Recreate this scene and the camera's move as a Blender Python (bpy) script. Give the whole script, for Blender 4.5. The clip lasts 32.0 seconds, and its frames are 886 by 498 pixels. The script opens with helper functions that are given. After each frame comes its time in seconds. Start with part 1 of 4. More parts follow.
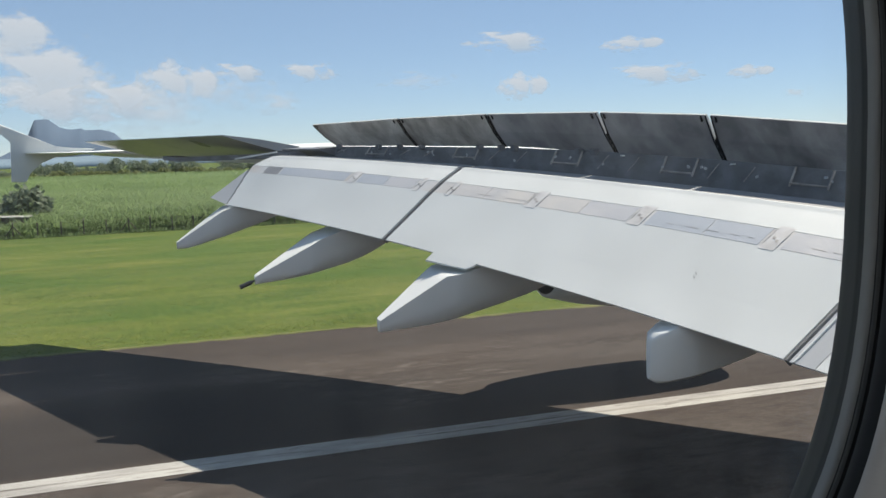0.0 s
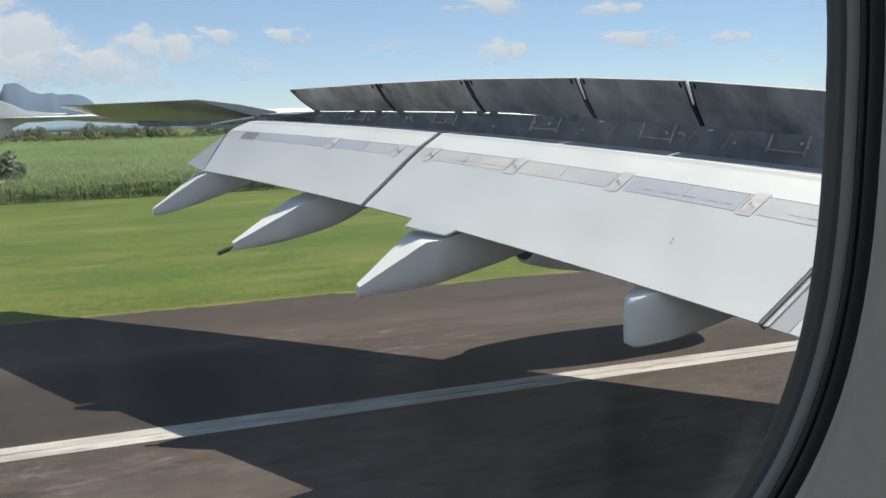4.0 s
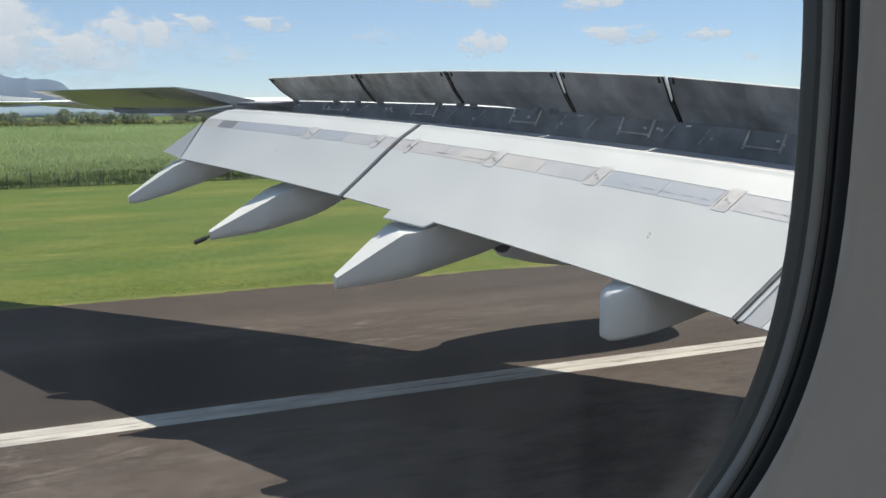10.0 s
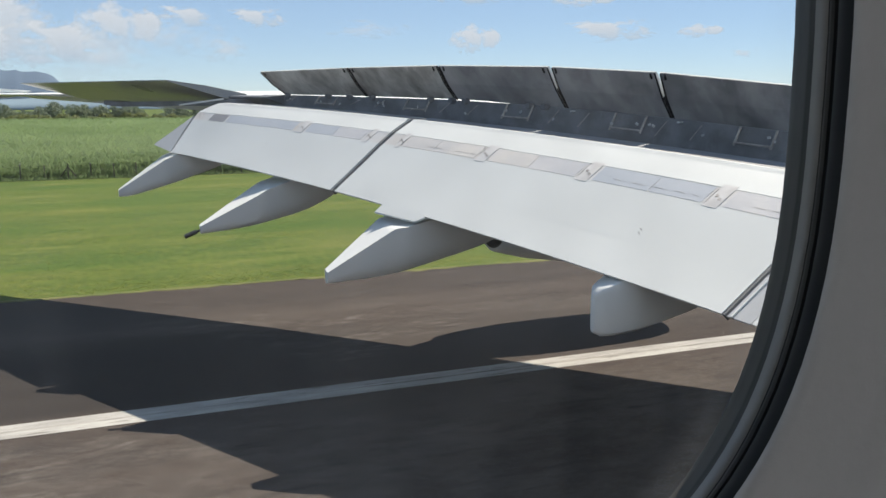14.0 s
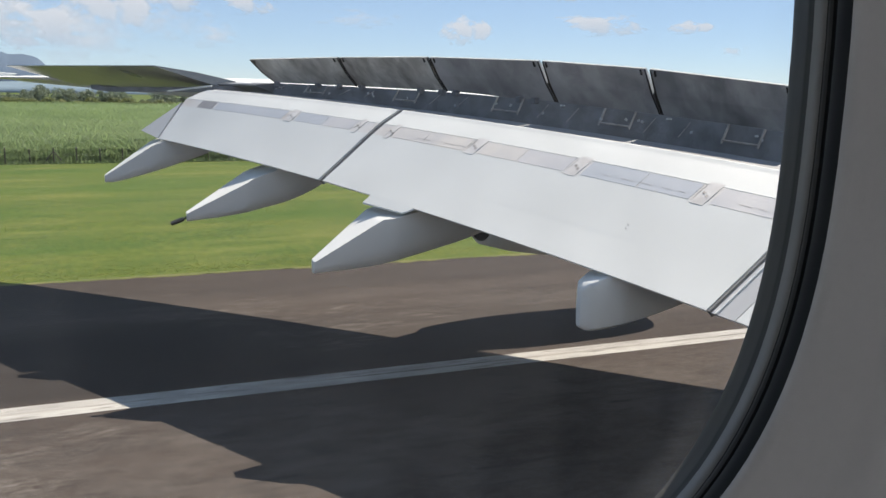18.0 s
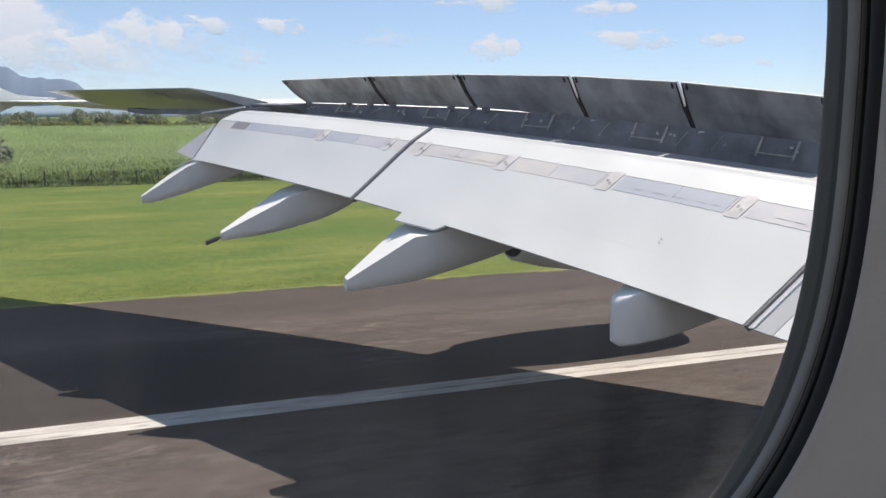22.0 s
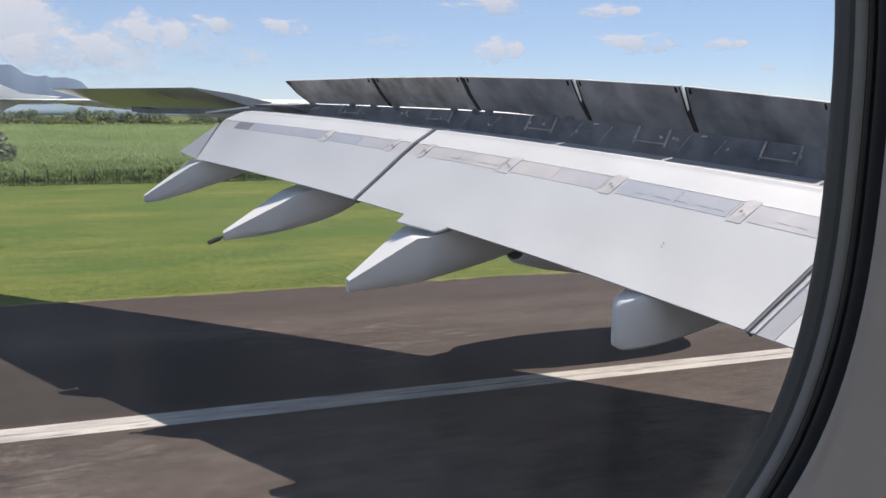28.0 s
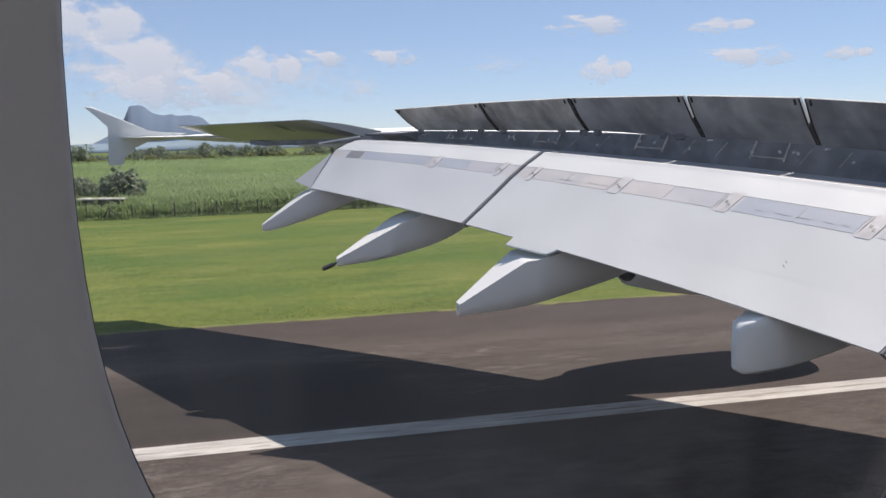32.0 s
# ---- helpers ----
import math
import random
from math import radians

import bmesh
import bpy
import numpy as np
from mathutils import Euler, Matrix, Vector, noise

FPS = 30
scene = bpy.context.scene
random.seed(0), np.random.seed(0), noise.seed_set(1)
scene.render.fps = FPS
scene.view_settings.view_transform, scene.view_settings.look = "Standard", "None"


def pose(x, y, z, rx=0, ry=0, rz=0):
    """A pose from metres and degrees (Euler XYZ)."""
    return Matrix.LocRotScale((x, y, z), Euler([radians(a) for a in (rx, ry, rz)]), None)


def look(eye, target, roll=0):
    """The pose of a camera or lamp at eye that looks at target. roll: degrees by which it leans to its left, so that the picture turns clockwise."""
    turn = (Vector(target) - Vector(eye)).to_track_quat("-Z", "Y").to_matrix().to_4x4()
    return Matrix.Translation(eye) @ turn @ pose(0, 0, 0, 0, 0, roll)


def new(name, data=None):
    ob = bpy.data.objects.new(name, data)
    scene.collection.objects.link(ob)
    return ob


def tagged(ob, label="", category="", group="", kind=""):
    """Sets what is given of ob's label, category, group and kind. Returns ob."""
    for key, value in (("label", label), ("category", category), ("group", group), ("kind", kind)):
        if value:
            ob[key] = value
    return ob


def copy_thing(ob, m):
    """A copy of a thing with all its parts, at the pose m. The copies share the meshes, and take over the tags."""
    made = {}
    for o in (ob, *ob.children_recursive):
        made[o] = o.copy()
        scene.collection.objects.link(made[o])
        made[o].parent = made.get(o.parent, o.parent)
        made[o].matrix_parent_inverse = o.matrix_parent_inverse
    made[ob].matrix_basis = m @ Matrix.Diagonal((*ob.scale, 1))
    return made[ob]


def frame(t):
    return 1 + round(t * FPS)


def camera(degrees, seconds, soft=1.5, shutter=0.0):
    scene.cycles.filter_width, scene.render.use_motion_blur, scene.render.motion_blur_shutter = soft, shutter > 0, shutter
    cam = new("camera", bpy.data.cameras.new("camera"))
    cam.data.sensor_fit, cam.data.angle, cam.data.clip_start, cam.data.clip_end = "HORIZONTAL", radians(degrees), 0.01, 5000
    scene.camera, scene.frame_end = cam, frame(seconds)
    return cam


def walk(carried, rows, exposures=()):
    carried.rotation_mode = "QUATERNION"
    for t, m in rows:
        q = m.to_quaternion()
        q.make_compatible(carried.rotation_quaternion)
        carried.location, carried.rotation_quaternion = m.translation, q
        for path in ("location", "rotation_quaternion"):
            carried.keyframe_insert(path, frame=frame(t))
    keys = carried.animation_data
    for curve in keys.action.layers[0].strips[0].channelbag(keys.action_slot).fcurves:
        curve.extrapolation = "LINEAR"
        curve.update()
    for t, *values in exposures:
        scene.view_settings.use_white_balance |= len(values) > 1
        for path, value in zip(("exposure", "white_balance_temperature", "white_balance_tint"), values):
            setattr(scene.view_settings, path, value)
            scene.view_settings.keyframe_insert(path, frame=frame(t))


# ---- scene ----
cam = camera(57.0, 32.0)
PATH = [
    (0, pose(0.0090, 0.0138, 6.5065, 83.35, 1.67, -19.25)),
    (0.5, pose(-0.0030, 0.0074, 6.5104, 82.68, 1.92, -19.93)),
    (1, pose(-0.0150, 0.0011, 6.5142, 82.20, 0.25, -20.97)),
    (1.5, pose(-0.0110, 0.0019, 6.5118, 82.71, 0.86, -19.75)),
    (2, pose(-0.0069, 0.0027, 6.5093, 81.92, 0.62, -20.40)),
    (2.5, pose(-0.0045, 0.0041, 6.5072, 81.82, 0.62, -20.93)),
    (3, pose(-0.0021, 0.0056, 6.5051, 81.56, 1.41, -20.82)),
    (3.5, pose(0.0003, 0.0071, 6.5030, 81.13, 1.59, -20.66)),
    (5.5, pose(0.0099, 0.0129, 6.4946, 80.80, 1.35, -21.04)),
    (6, pose(0.0104, 0.0126, 6.4965, 80.69, 1.28, -21.00)),
    (6.5, pose(0.0109, 0.0122, 6.4983, 80.67, 1.42, -21.21)),
    (7, pose(0.0114, 0.0118, 6.5002, 80.52, 1.37, -21.63)),
    (7.5, pose(0.0100, 0.0113, 6.4991, 80.40, 0.92, -21.92)),
    (8, pose(0.0085, 0.0107, 6.4980, 80.26, 1.00, -22.21)),
    (8.5, pose(0.0071, 0.0102, 6.4969, 80.22, 0.66, -22.15)),
    (9, pose(0.0057, 0.0097, 6.4958, 80.50, 0.55, -22.09)),
    (9.5, pose(0.0043, 0.0092, 6.4947, 80.45, 0.58, -22.18)),
    (10, pose(0.0033, 0.0081, 6.4952, 80.38, 0.59, -22.13)),
    (10.5, pose(0.0024, 0.0070, 6.4958, 80.37, 0.58, -22.09)),
    (11, pose(0.0015, 0.0060, 6.4964, 80.30, 0.53, -22.01)),
    (11.5, pose(0.0006, 0.0049, 6.4969, 80.16, 0.27, -22.50)),
    (12, pose(-0.0003, 0.0038, 6.4975, 80.11, 0.33, -22.56)),
    (12.5, pose(0.0056, 0.0094, 6.4936, 80.07, 0.80, -22.32)),
    (13, pose(0.0115, 0.0149, 6.4897, 80.07, 0.71, -22.43)),
    (13.5, pose(0.0107, 0.0148, 6.4900, 80.13, 0.11, -22.67)),
    (14, pose(0.0098, 0.0147, 6.4902, 80.03, 0.26, -22.67)),
    (14.5, pose(0.0089, 0.0146, 6.4905, 79.99, 0.21, -22.44)),
    (16.5, pose(0.0054, 0.0141, 6.4915, 79.93, -0.64, -22.98)),
    (17, pose(0.0046, 0.0139, 6.4917, 79.78, -0.47, -23.02)),
    (17.5, pose(0.0041, 0.0136, 6.4919, 79.55, -0.82, -23.33)),
    (18, pose(0.0036, 0.0132, 6.4920, 79.47, -0.93, -23.38)),
    (18.5, pose(0.0031, 0.0129, 6.4922, 79.85, -0.95, -23.32)),
    (19, pose(0.0026, 0.0125, 6.4924, 80.19, -0.53, -23.15)),
    (19.5, pose(0.0026, 0.0123, 6.4929, 80.35, -0.37, -22.73)),
    (20, pose(0.0027, 0.0121, 6.4934, 80.33, -0.21, -22.52)),
    (20.5, pose(0.0027, 0.0119, 6.4939, 80.25, -0.02, -22.07)),
    (21, pose(0.0028, 0.0117, 6.4945, 80.53, 0.56, -20.85)),
    (21.5, pose(-0.0006, 0.0089, 6.4950, 80.61, 0.44, -20.82)),
    (22, pose(-0.0039, 0.0061, 6.4956, 80.61, 0.05, -21.30)),
    (22.5, pose(-0.0073, 0.0033, 6.4961, 80.56, -0.23, -21.66)),
    (23, pose(-0.0106, 0.0006, 6.4967, 80.56, -0.20, -21.57)),
    (23.5, pose(-0.0140, -0.0022, 6.4972, 80.45, -0.15, -21.54)),
    (24, pose(-0.0173, -0.0050, 6.4978, 80.62, -0.14, -21.43)),
    (24.5, pose(-0.0159, -0.0037, 6.4981, 80.45, -0.28, -21.58)),
    (25, pose(-0.0146, -0.0023, 6.4984, 80.43, -0.09, -21.30)),
    (25.5, pose(-0.0132, -0.0010, 6.4988, 80.45, -0.34, -21.46)),
    (27.5, pose(-0.0078, 0.0044, 6.5001, 80.45, -0.23, -21.25)),
    (28, pose(-0.0064, 0.0057, 6.5004, 80.73, -0.46, -21.08)),
    (28.5, pose(-0.0091, 0.0038, 6.5002, 80.82, -0.67, -21.53)),
    (29, pose(-0.0118, 0.0019, 6.5000, 80.69, -0.47, -21.42)),
    (29.5, pose(-0.0146, 0.0000, 6.4997, 80.46, -0.75, -21.22)),
    (30, pose(-0.0173, -0.0018, 6.4995, 80.70, -0.39, -20.36)),
    (30.5, pose(-0.0174, -0.0005, 6.4967, 81.37, 0.64, -17.34)),
    (31, pose(-0.0175, 0.0008, 6.4938, 82.17, 0.96, -15.97)),
    (31.5, pose(-0.0176, 0.0021, 6.4910, 82.90, 1.90, -13.88)),
    (32, pose(-0.0177, 0.0034, 6.4882, 82.49, 1.57, -13.67)),
]
walk(cam, PATH, ((0, 0.41, 6750, 10), (3, 0.46, 6750, 10), (6, 0.5, 6750, 10), (14, 0.5, 6800, 11), (18, 0.54, 6800, 13), (20, 0.62, 6800, 14), (22, 0.66, 6800, 16), (26, 0.58, 6750, 17), (30, 0.46, 6700, 19), (32, 0.46, 6700, 19)))

# ---- light ----
SUN_AZ, SUN_EL = 62.0, 61.8          # degrees from +y towards +x, and above the horizon
world = bpy.data.worlds.new("sky")
scene.world = world
world.use_nodes = True
wt = world.node_tree
sky = wt.nodes.new("ShaderNodeTexSky")
sky.sky_type, sky.sun_disc = "NISHITA", False
sky.sun_elevation, sky.sun_rotation = radians(SUN_EL), radians(SUN_AZ)
sky.air_density, sky.dust_density, sky.ozone_density = 0.75, 0.0, 4.5
haze = wt.nodes.new("ShaderNodeMix")           # thin tropical haze evens the sky towards one pale blue
haze.data_type = "RGBA"
haze.inputs[0].default_value = 0.42
haze.inputs[7].default_value = (3.15, 4.5, 6.0, 1)
wt.links.new(sky.outputs[0], haze.inputs[6]), wt.links.new(haze.outputs[2], wt.nodes["Background"].inputs[0])
wt.nodes["Background"].inputs[1].default_value = 0.0885
sun = new("sun", bpy.data.lights.new("sun", "SUN"))
sun.data.energy, sun.data.angle, sun.data.color = 4.65, radians(0.53), (1.0, 0.94, 0.84)
to_sun = Vector((math.sin(radians(SUN_AZ)) * math.cos(radians(SUN_EL)),
                 math.cos(radians(SUN_AZ)) * math.cos(radians(SUN_EL)), math.sin(radians(SUN_EL))))
sun.matrix_world = Matrix.Translation((0, 0, 60)) @ to_sun.to_track_quat("Z", "Y").to_matrix().to_4x4()
for wx in (-0.56, 0.76):                 # lamps added on the closed wall, in place of unseen neighbouring windows
    lamp = new("cabin_fill_lamp", bpy.data.lights.new("cabin_fill_lamp", "AREA"))
    lamp.data.shape, lamp.data.size, lamp.data.size_y = "RECTANGLE", 0.28, 0.36
    lamp.data.energy, lamp.data.color = 23.0, (0.95, 0.97, 1.0)
    lamp.matrix_world = look((wx, 0.19, 6.5), (wx, -3.0, 6.1))


# ---- materials ----
def mat(name, color, rough=0.5, metal=0.0, var=0.12, scale=3.0, fine=60.0, bump=0.0, stretch=(1, 1, 1), dark=None, detail=5, grain=0.5,
        coat=0.0, streak=None):
    """A painted or natural surface: colour varied at two scales, with fine relief."""
    m = bpy.data.materials.new(name)
    m.use_nodes = True
    nt = m.node_tree
    n, l = nt.nodes, nt.links
    b = n["Principled BSDF"]
    b.inputs["Roughness"].default_value, b.inputs["Metallic"].default_value = rough, metal
    b.inputs["Coat Weight"].default_value = coat
    tc = n.new("ShaderNodeTexCoord")
    mp = n.new("ShaderNodeMapping")
    mp.inputs["Scale"].default_value = stretch
    l.new(tc.outputs["Object"], mp.inputs[0])
    big, small = n.new("ShaderNodeTexNoise"), n.new("ShaderNodeTexNoise")
    big.inputs["Scale"].default_value, big.inputs["Detail"].default_value = scale, detail
    small.inputs["Scale"].default_value, small.inputs["Detail"].default_value = fine, 3
    big.inputs["Roughness"].default_value = grain
    l.new(mp.outputs[0], big.inputs[0]), l.new(mp.outputs[0], small.inputs[0])
    mix = n.new("ShaderNodeMix")
    mix.data_type = "RGBA"
    ramp = n.new("ShaderNodeMapRange")
    ramp.inputs[1].default_value, ramp.inputs[2].default_value = 0.35, 0.68
    l.new(big.outputs[0], ramp.inputs[0]), l.new(ramp.outputs[0], mix.inputs[0])
    d = dark or [c * (1 - 2 * var) for c in color]
    mix.inputs[6].default_value, mix.inputs[7].default_value = (*d, 1), (*color, 1)
    hsv = n.new("ShaderNodeHueSaturation")
    vr = n.new("ShaderNodeMapRange")
    vr.inputs[3].default_value, vr.inputs[4].default_value = 1 - var, 1 + var
    l.new(small.outputs[0], vr.inputs[0]), l.new(vr.outputs[0], hsv.inputs["Value"])
    l.new(mix.outputs[2], hsv.inputs["Color"]), l.new(hsv.outputs[0], b.inputs["Base Color"])
    rr = n.new("ShaderNodeMapRange")
    rr.inputs[3].default_value, rr.inputs[4].default_value = max(0.02, rough - 0.08), min(1, rough + 0.1)
    l.new(big.outputs[0], rr.inputs[0]), l.new(rr.outputs[0], b.inputs["Roughness"])
    if bump:
        bp = n.new("ShaderNodeBump")
        bp.inputs["Strength"].default_value, bp.inputs["Distance"].default_value = 0.6, bump
        l.new(small.outputs[0], bp.inputs["Height"]), l.new(bp.outputs[0], b.inputs["Normal"])
    return m


WHITE = mat("white_paint", (0.725, 0.745, 0.732), 0.46, 0, 0.05, 0.7, 30, 0.0004)
WHITE.node_tree.nodes["Principled BSDF"].inputs["Specular IOR Level"].default_value = 0.25
# mid grey holding the shadow that falls along the flap's front edge
SHADED_LIP = mat("shaded_lip_grey", (0.30, 0.305, 0.315), 0.5, 0, 0.06, 1.0, 30, 0.0004)
SEAM = mat("seam_filler", (0.66, 0.68, 0.67), 0.4, 0, 0.04, 0.8, 40)
GREY = mat("light_grey_paint", (0.50, 0.51, 0.52), 0.38, 0, 0.03, 0.8, 40, 0.0004)
FAIRING = mat("fairing_paint", (0.72, 0.735, 0.725), 0.35, 0, 0.03, 0.7, 40, 0.0004)
STRIP = mat("bare_strip", (0.68, 0.68, 0.67), 0.33, 0.1, 0.08, 0.8, 18, 0.0006, dark=(0.66, 0.615, 0.565))
BRACKET = mat("worn_bracket", (0.70, 0.69, 0.68), 0.4, 0.0, 0.08, 7, 40, 0.0006, dark=(0.58, 0.56, 0.54))
WORN = mat("worn_metal", (0.47, 0.44, 0.41), 0.5, 0.2, 0.2, 8, 40)
SPOILER = mat("spoiler_underside", (0.76, 0.75, 0.72), 0.45, 0.0, 0.12, 1.5, 6, 0.0008, stretch=(0.5, 1, 0.6), dark=(0.25, 0.235, 0.215), grain=0.6)
# same smeared underside, darker and bluer, for the inner panels
INNER_SPOILER = mat("inner_spoiler_underside", (0.47, 0.475, 0.495), 0.45, 0.0, 0.12, 1.3, 6, 0.0008, stretch=(0.5, 1, 0.6), dark=(0.18, 0.185, 0.20), grain=0.6)
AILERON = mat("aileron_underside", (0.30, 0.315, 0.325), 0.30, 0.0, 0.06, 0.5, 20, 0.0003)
# dark grey with the shade of bay and undersides worked in
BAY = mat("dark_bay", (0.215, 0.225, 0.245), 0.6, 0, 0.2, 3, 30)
STRUT = mat("bay_strut", (0.48, 0.45, 0.42), 0.45, 0.2, 0.2, 5, 40)
SEAL = mat("grey_seal", (0.20, 0.20, 0.20), 0.6, 0, 0.15, 4, 60)
RUBBER = mat("black_rubber", (0.012, 0.012, 0.013), 0.55, 0, 0.1, 8, 200)
METAL = mat("dark_metal", (0.10, 0.10, 0.10), 0.4, 0.8, 0.15, 9, 60)


def leafy(m, share=0.5):
    """Lets light through thin leaves."""
    n, l = m.node_tree.nodes, m.node_tree.links
    b, out = n["Principled BSDF"], n["Material Output"]
    t, mx = n.new("ShaderNodeBsdfTranslucent"), n.new("ShaderNodeMixShader")
    l.new(b.inputs["Base Color"].links[0].from_socket, t.inputs[0])
    mx.inputs[0].default_value = share
    l.new(b.outputs[0], mx.inputs[1]), l.new(t.outputs[0], mx.inputs[2]), l.new(mx.outputs[0], out.inputs[0])
    return m


# ---- building blocks ----
def obj(name, bm, material, parent=None, label="", smooth=False):
    me = bpy.data.meshes.new(name)
    bmesh.ops.recalc_face_normals(bm, faces=bm.faces)
    for f in bm.faces:
        f.smooth = smooth
    bm.to_mesh(me)
    bm.free()
    if material:
        me.materials.append(material)
    ob = new(name, me)
    if parent:
        ob.parent = parent
    if label:
        ob["label"] = label
    return ob


def part(name, bm, material, parent, label="", smooth=False):
    return obj(name, bm, material, parent, label, smooth)


def raw(name, verts, faces, material, parent=None, label="", smooth=False):
    me = bpy.data.meshes.new(name)
    me.from_pydata(verts, [], faces)
    if smooth:
        me.polygons.foreach_set("use_smooth", [True] * len(me.polygons))
    if material:
        me.materials.append(material)
    me.update()
    ob = new(name, me)
    if parent:
        ob.parent = parent
    if label:
        ob["label"] = label
    return ob


def loft(sections, closed=True, caps=True):
    """A bmesh skin through sections, which are equally long lists of points."""
    bm = bmesh.new()
    rows = [[bm.verts.new(p) for p in s] for s in sections]
    n = len(rows[0])
    for a, b in zip(rows, rows[1:]):
        for i in range(n if closed else n - 1):
            j = (i + 1) % n
            bm.faces.new((a[i], a[j], b[j], b[i]))
    if caps and closed:
        bm.faces.new(rows[0]), bm.faces.new(rows[-1])
    return bm


def box(bm, lo, hi, m=None):
    r = bmesh.ops.create_cube(bm, size=1)
    size, mid = Vector(hi) - Vector(lo), (Vector(hi) + Vector(lo)) / 2
    for v in r["verts"]:
        v.co = Vector((v.co.x * size.x, v.co.y * size.y, v.co.z * size.z)) + mid
        if m is not None:
            v.co = m @ v.co
    return r["verts"]


def bevelled(bm, w, seg=2):
    bmesh.ops.bevel(bm, geom=bm.edges[:], offset=w, segments=seg, affect="EDGES", profile=0.6)
    return bm


def rod(bm, a, b, r, n=8):
    a, b = Vector(a), Vector(b)
    q = (b - a).to_track_quat("Z", "Y").to_matrix().to_4x4()
    bmesh.ops.create_cone(bm, cap_ends=True, segments=n, radius1=r, radius2=r, depth=(b - a).length,
                          matrix=Matrix.Translation((a + b) / 2) @ q)


def empty(name, label, category, loc=(0, 0, 0), group="", kind=""):
    e = new(name)
    e.location = loc
    return tagged(e, label, category, group, kind)


# ---- the wing's lines: plan and height against the span y ----
def line(ys, vs):
    return lambda y: float(np.interp(y, ys, vs))


def TE_X(y):                   # flaps' trailing edge
    return -0.00262 * y * y + -0.40035 * y + 11.2724


def TE_Z(y):
    return -0.00379 * y * y + 0.24815 * y + 1.8389


def CH(y):                     # flap chord
    return 1.92 - 0.104 * (y - 15.9)


def RISE(y):                   # height from trailing edge to ridge
    return 1.363 - 0.0405 * (y - 15.9)


HINGE_Z = line([0, 9, 12.21, 14.03, 16.2, 18.5, 20.78, 30, 34.6], [4.6, 5.85, 6.24, 6.43, 6.59, 6.685, 6.763, 6.93, 7.02])            # spoiler hinge
FREE_Z = line([0, 8, 10.23, 11.98, 13.81, 16.07, 18.24, 20.78], [5.3, 6.45, 6.79, 7.03, 7.19, 7.295, 7.325, 7.318])
PROFILE = [(0, 0), (0.208, 0.252), (0.35, 0.427), (0.495, 0.609), (0.56, 0.69), (0.667, 0.814), (0.74, 0.875), (0.818, 0.930), (0.91, 0.982), (1, 1.02)]


def HINGE_X(y):
    return 16.9 - 0.6 * y if y < 20.77 else 4.438 - 0.49 * (y - 20.77)


def LE_X(y):
    return 26.5 - 0.96 * y + 0.76 * HINGE_Z(y) - float(np.interp(y, [0, 12, 15.4, 18.3, 21, 26], [1.2, 1.2, 0.99, 0.66, 0.35, 0.0]))


def on_flap(y, u, lift=0.0):
    """The flap's upper skin at span y; u runs from trailing edge (0) to ridge (1)."""
    us, zs = [p[0] for p in PROFILE], [p[1] for p in PROFILE]
    z = float(np.interp(u, us, zs))
    u = float(np.interp(u, [0.667, 0.74, 0.818, 0.91, 1], [0.667, 0.733, 0.793, 0.851, 0.886])) if u > 0.667 else u
    return Vector((TE_X(y) + u * CH(y) - lift * 0.6, y, TE_Z(y) + z * RISE(y) + lift * 0.8))


wing = empty("aircraft_wing", "white airliner wing with flaps lowered and spoilers raised", "aircraft wing", (8, 12, 0))
wing.location = (0, 0, 0)

# wing box: rounded nose, crown, rear spar, belly
secs = []
for y in [-0.6, 3, 6, 8.5, 11, 14, 17, 20.2, 20.75, 22, 25, 28, 31, 33.4, 34.55]:
    xh, zh, xl = HINGE_X(y), HINGE_Z(y) - 0.03, LE_X(y)
    if y > 20.5:                                   # outboard the box reaches back to the ailerons
        xh = HINGE_X(y)
    th = float(np.interp(y, [0, 12, 20, 34.6], [2.0, 1.35, 0.85, 0.22]))
    c = xl - xh
    up = th * 0.22
    pts = [(xh, zh), (xh + 0.25 * c, zh + up * 0.75), (xh + 0.5 * c, zh + up), (xh + 0.75 * c, zh + up * 0.6),
           (xh + 0.92 * c, zh - 0.05 * th), (xh + 0.985 * c, zh - 0.22 * th), (xl, zh - 0.36 * th), (xh + 0.985 * c, zh - 0.5 * th),
           (xh + 0.9 * c, zh - 0.66 * th), (xh + 0.6 * c, zh - 0.85 * th), (xh + 0.3 * c, zh - 0.8 * th), (xh, zh - 0.62 * th)]
    secs.append([(x, y, z) for x, z in pts])
wing_box = part("wing_box", loft(secs), WHITE, wing, "white painted upper and lower wing skin", True)
m = wing_box.modifiers.new("split", "EDGE_SPLIT")
m.split_angle = radians(40)

# rear spar behind the flaps; the bay's shade is put into its dark grey
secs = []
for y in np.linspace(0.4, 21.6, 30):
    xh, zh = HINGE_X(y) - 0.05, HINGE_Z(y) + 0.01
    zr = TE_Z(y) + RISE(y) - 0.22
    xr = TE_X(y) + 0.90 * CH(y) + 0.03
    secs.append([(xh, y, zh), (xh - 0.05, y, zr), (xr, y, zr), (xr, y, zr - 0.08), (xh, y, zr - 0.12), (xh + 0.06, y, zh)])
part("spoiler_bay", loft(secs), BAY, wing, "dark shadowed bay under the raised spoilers")

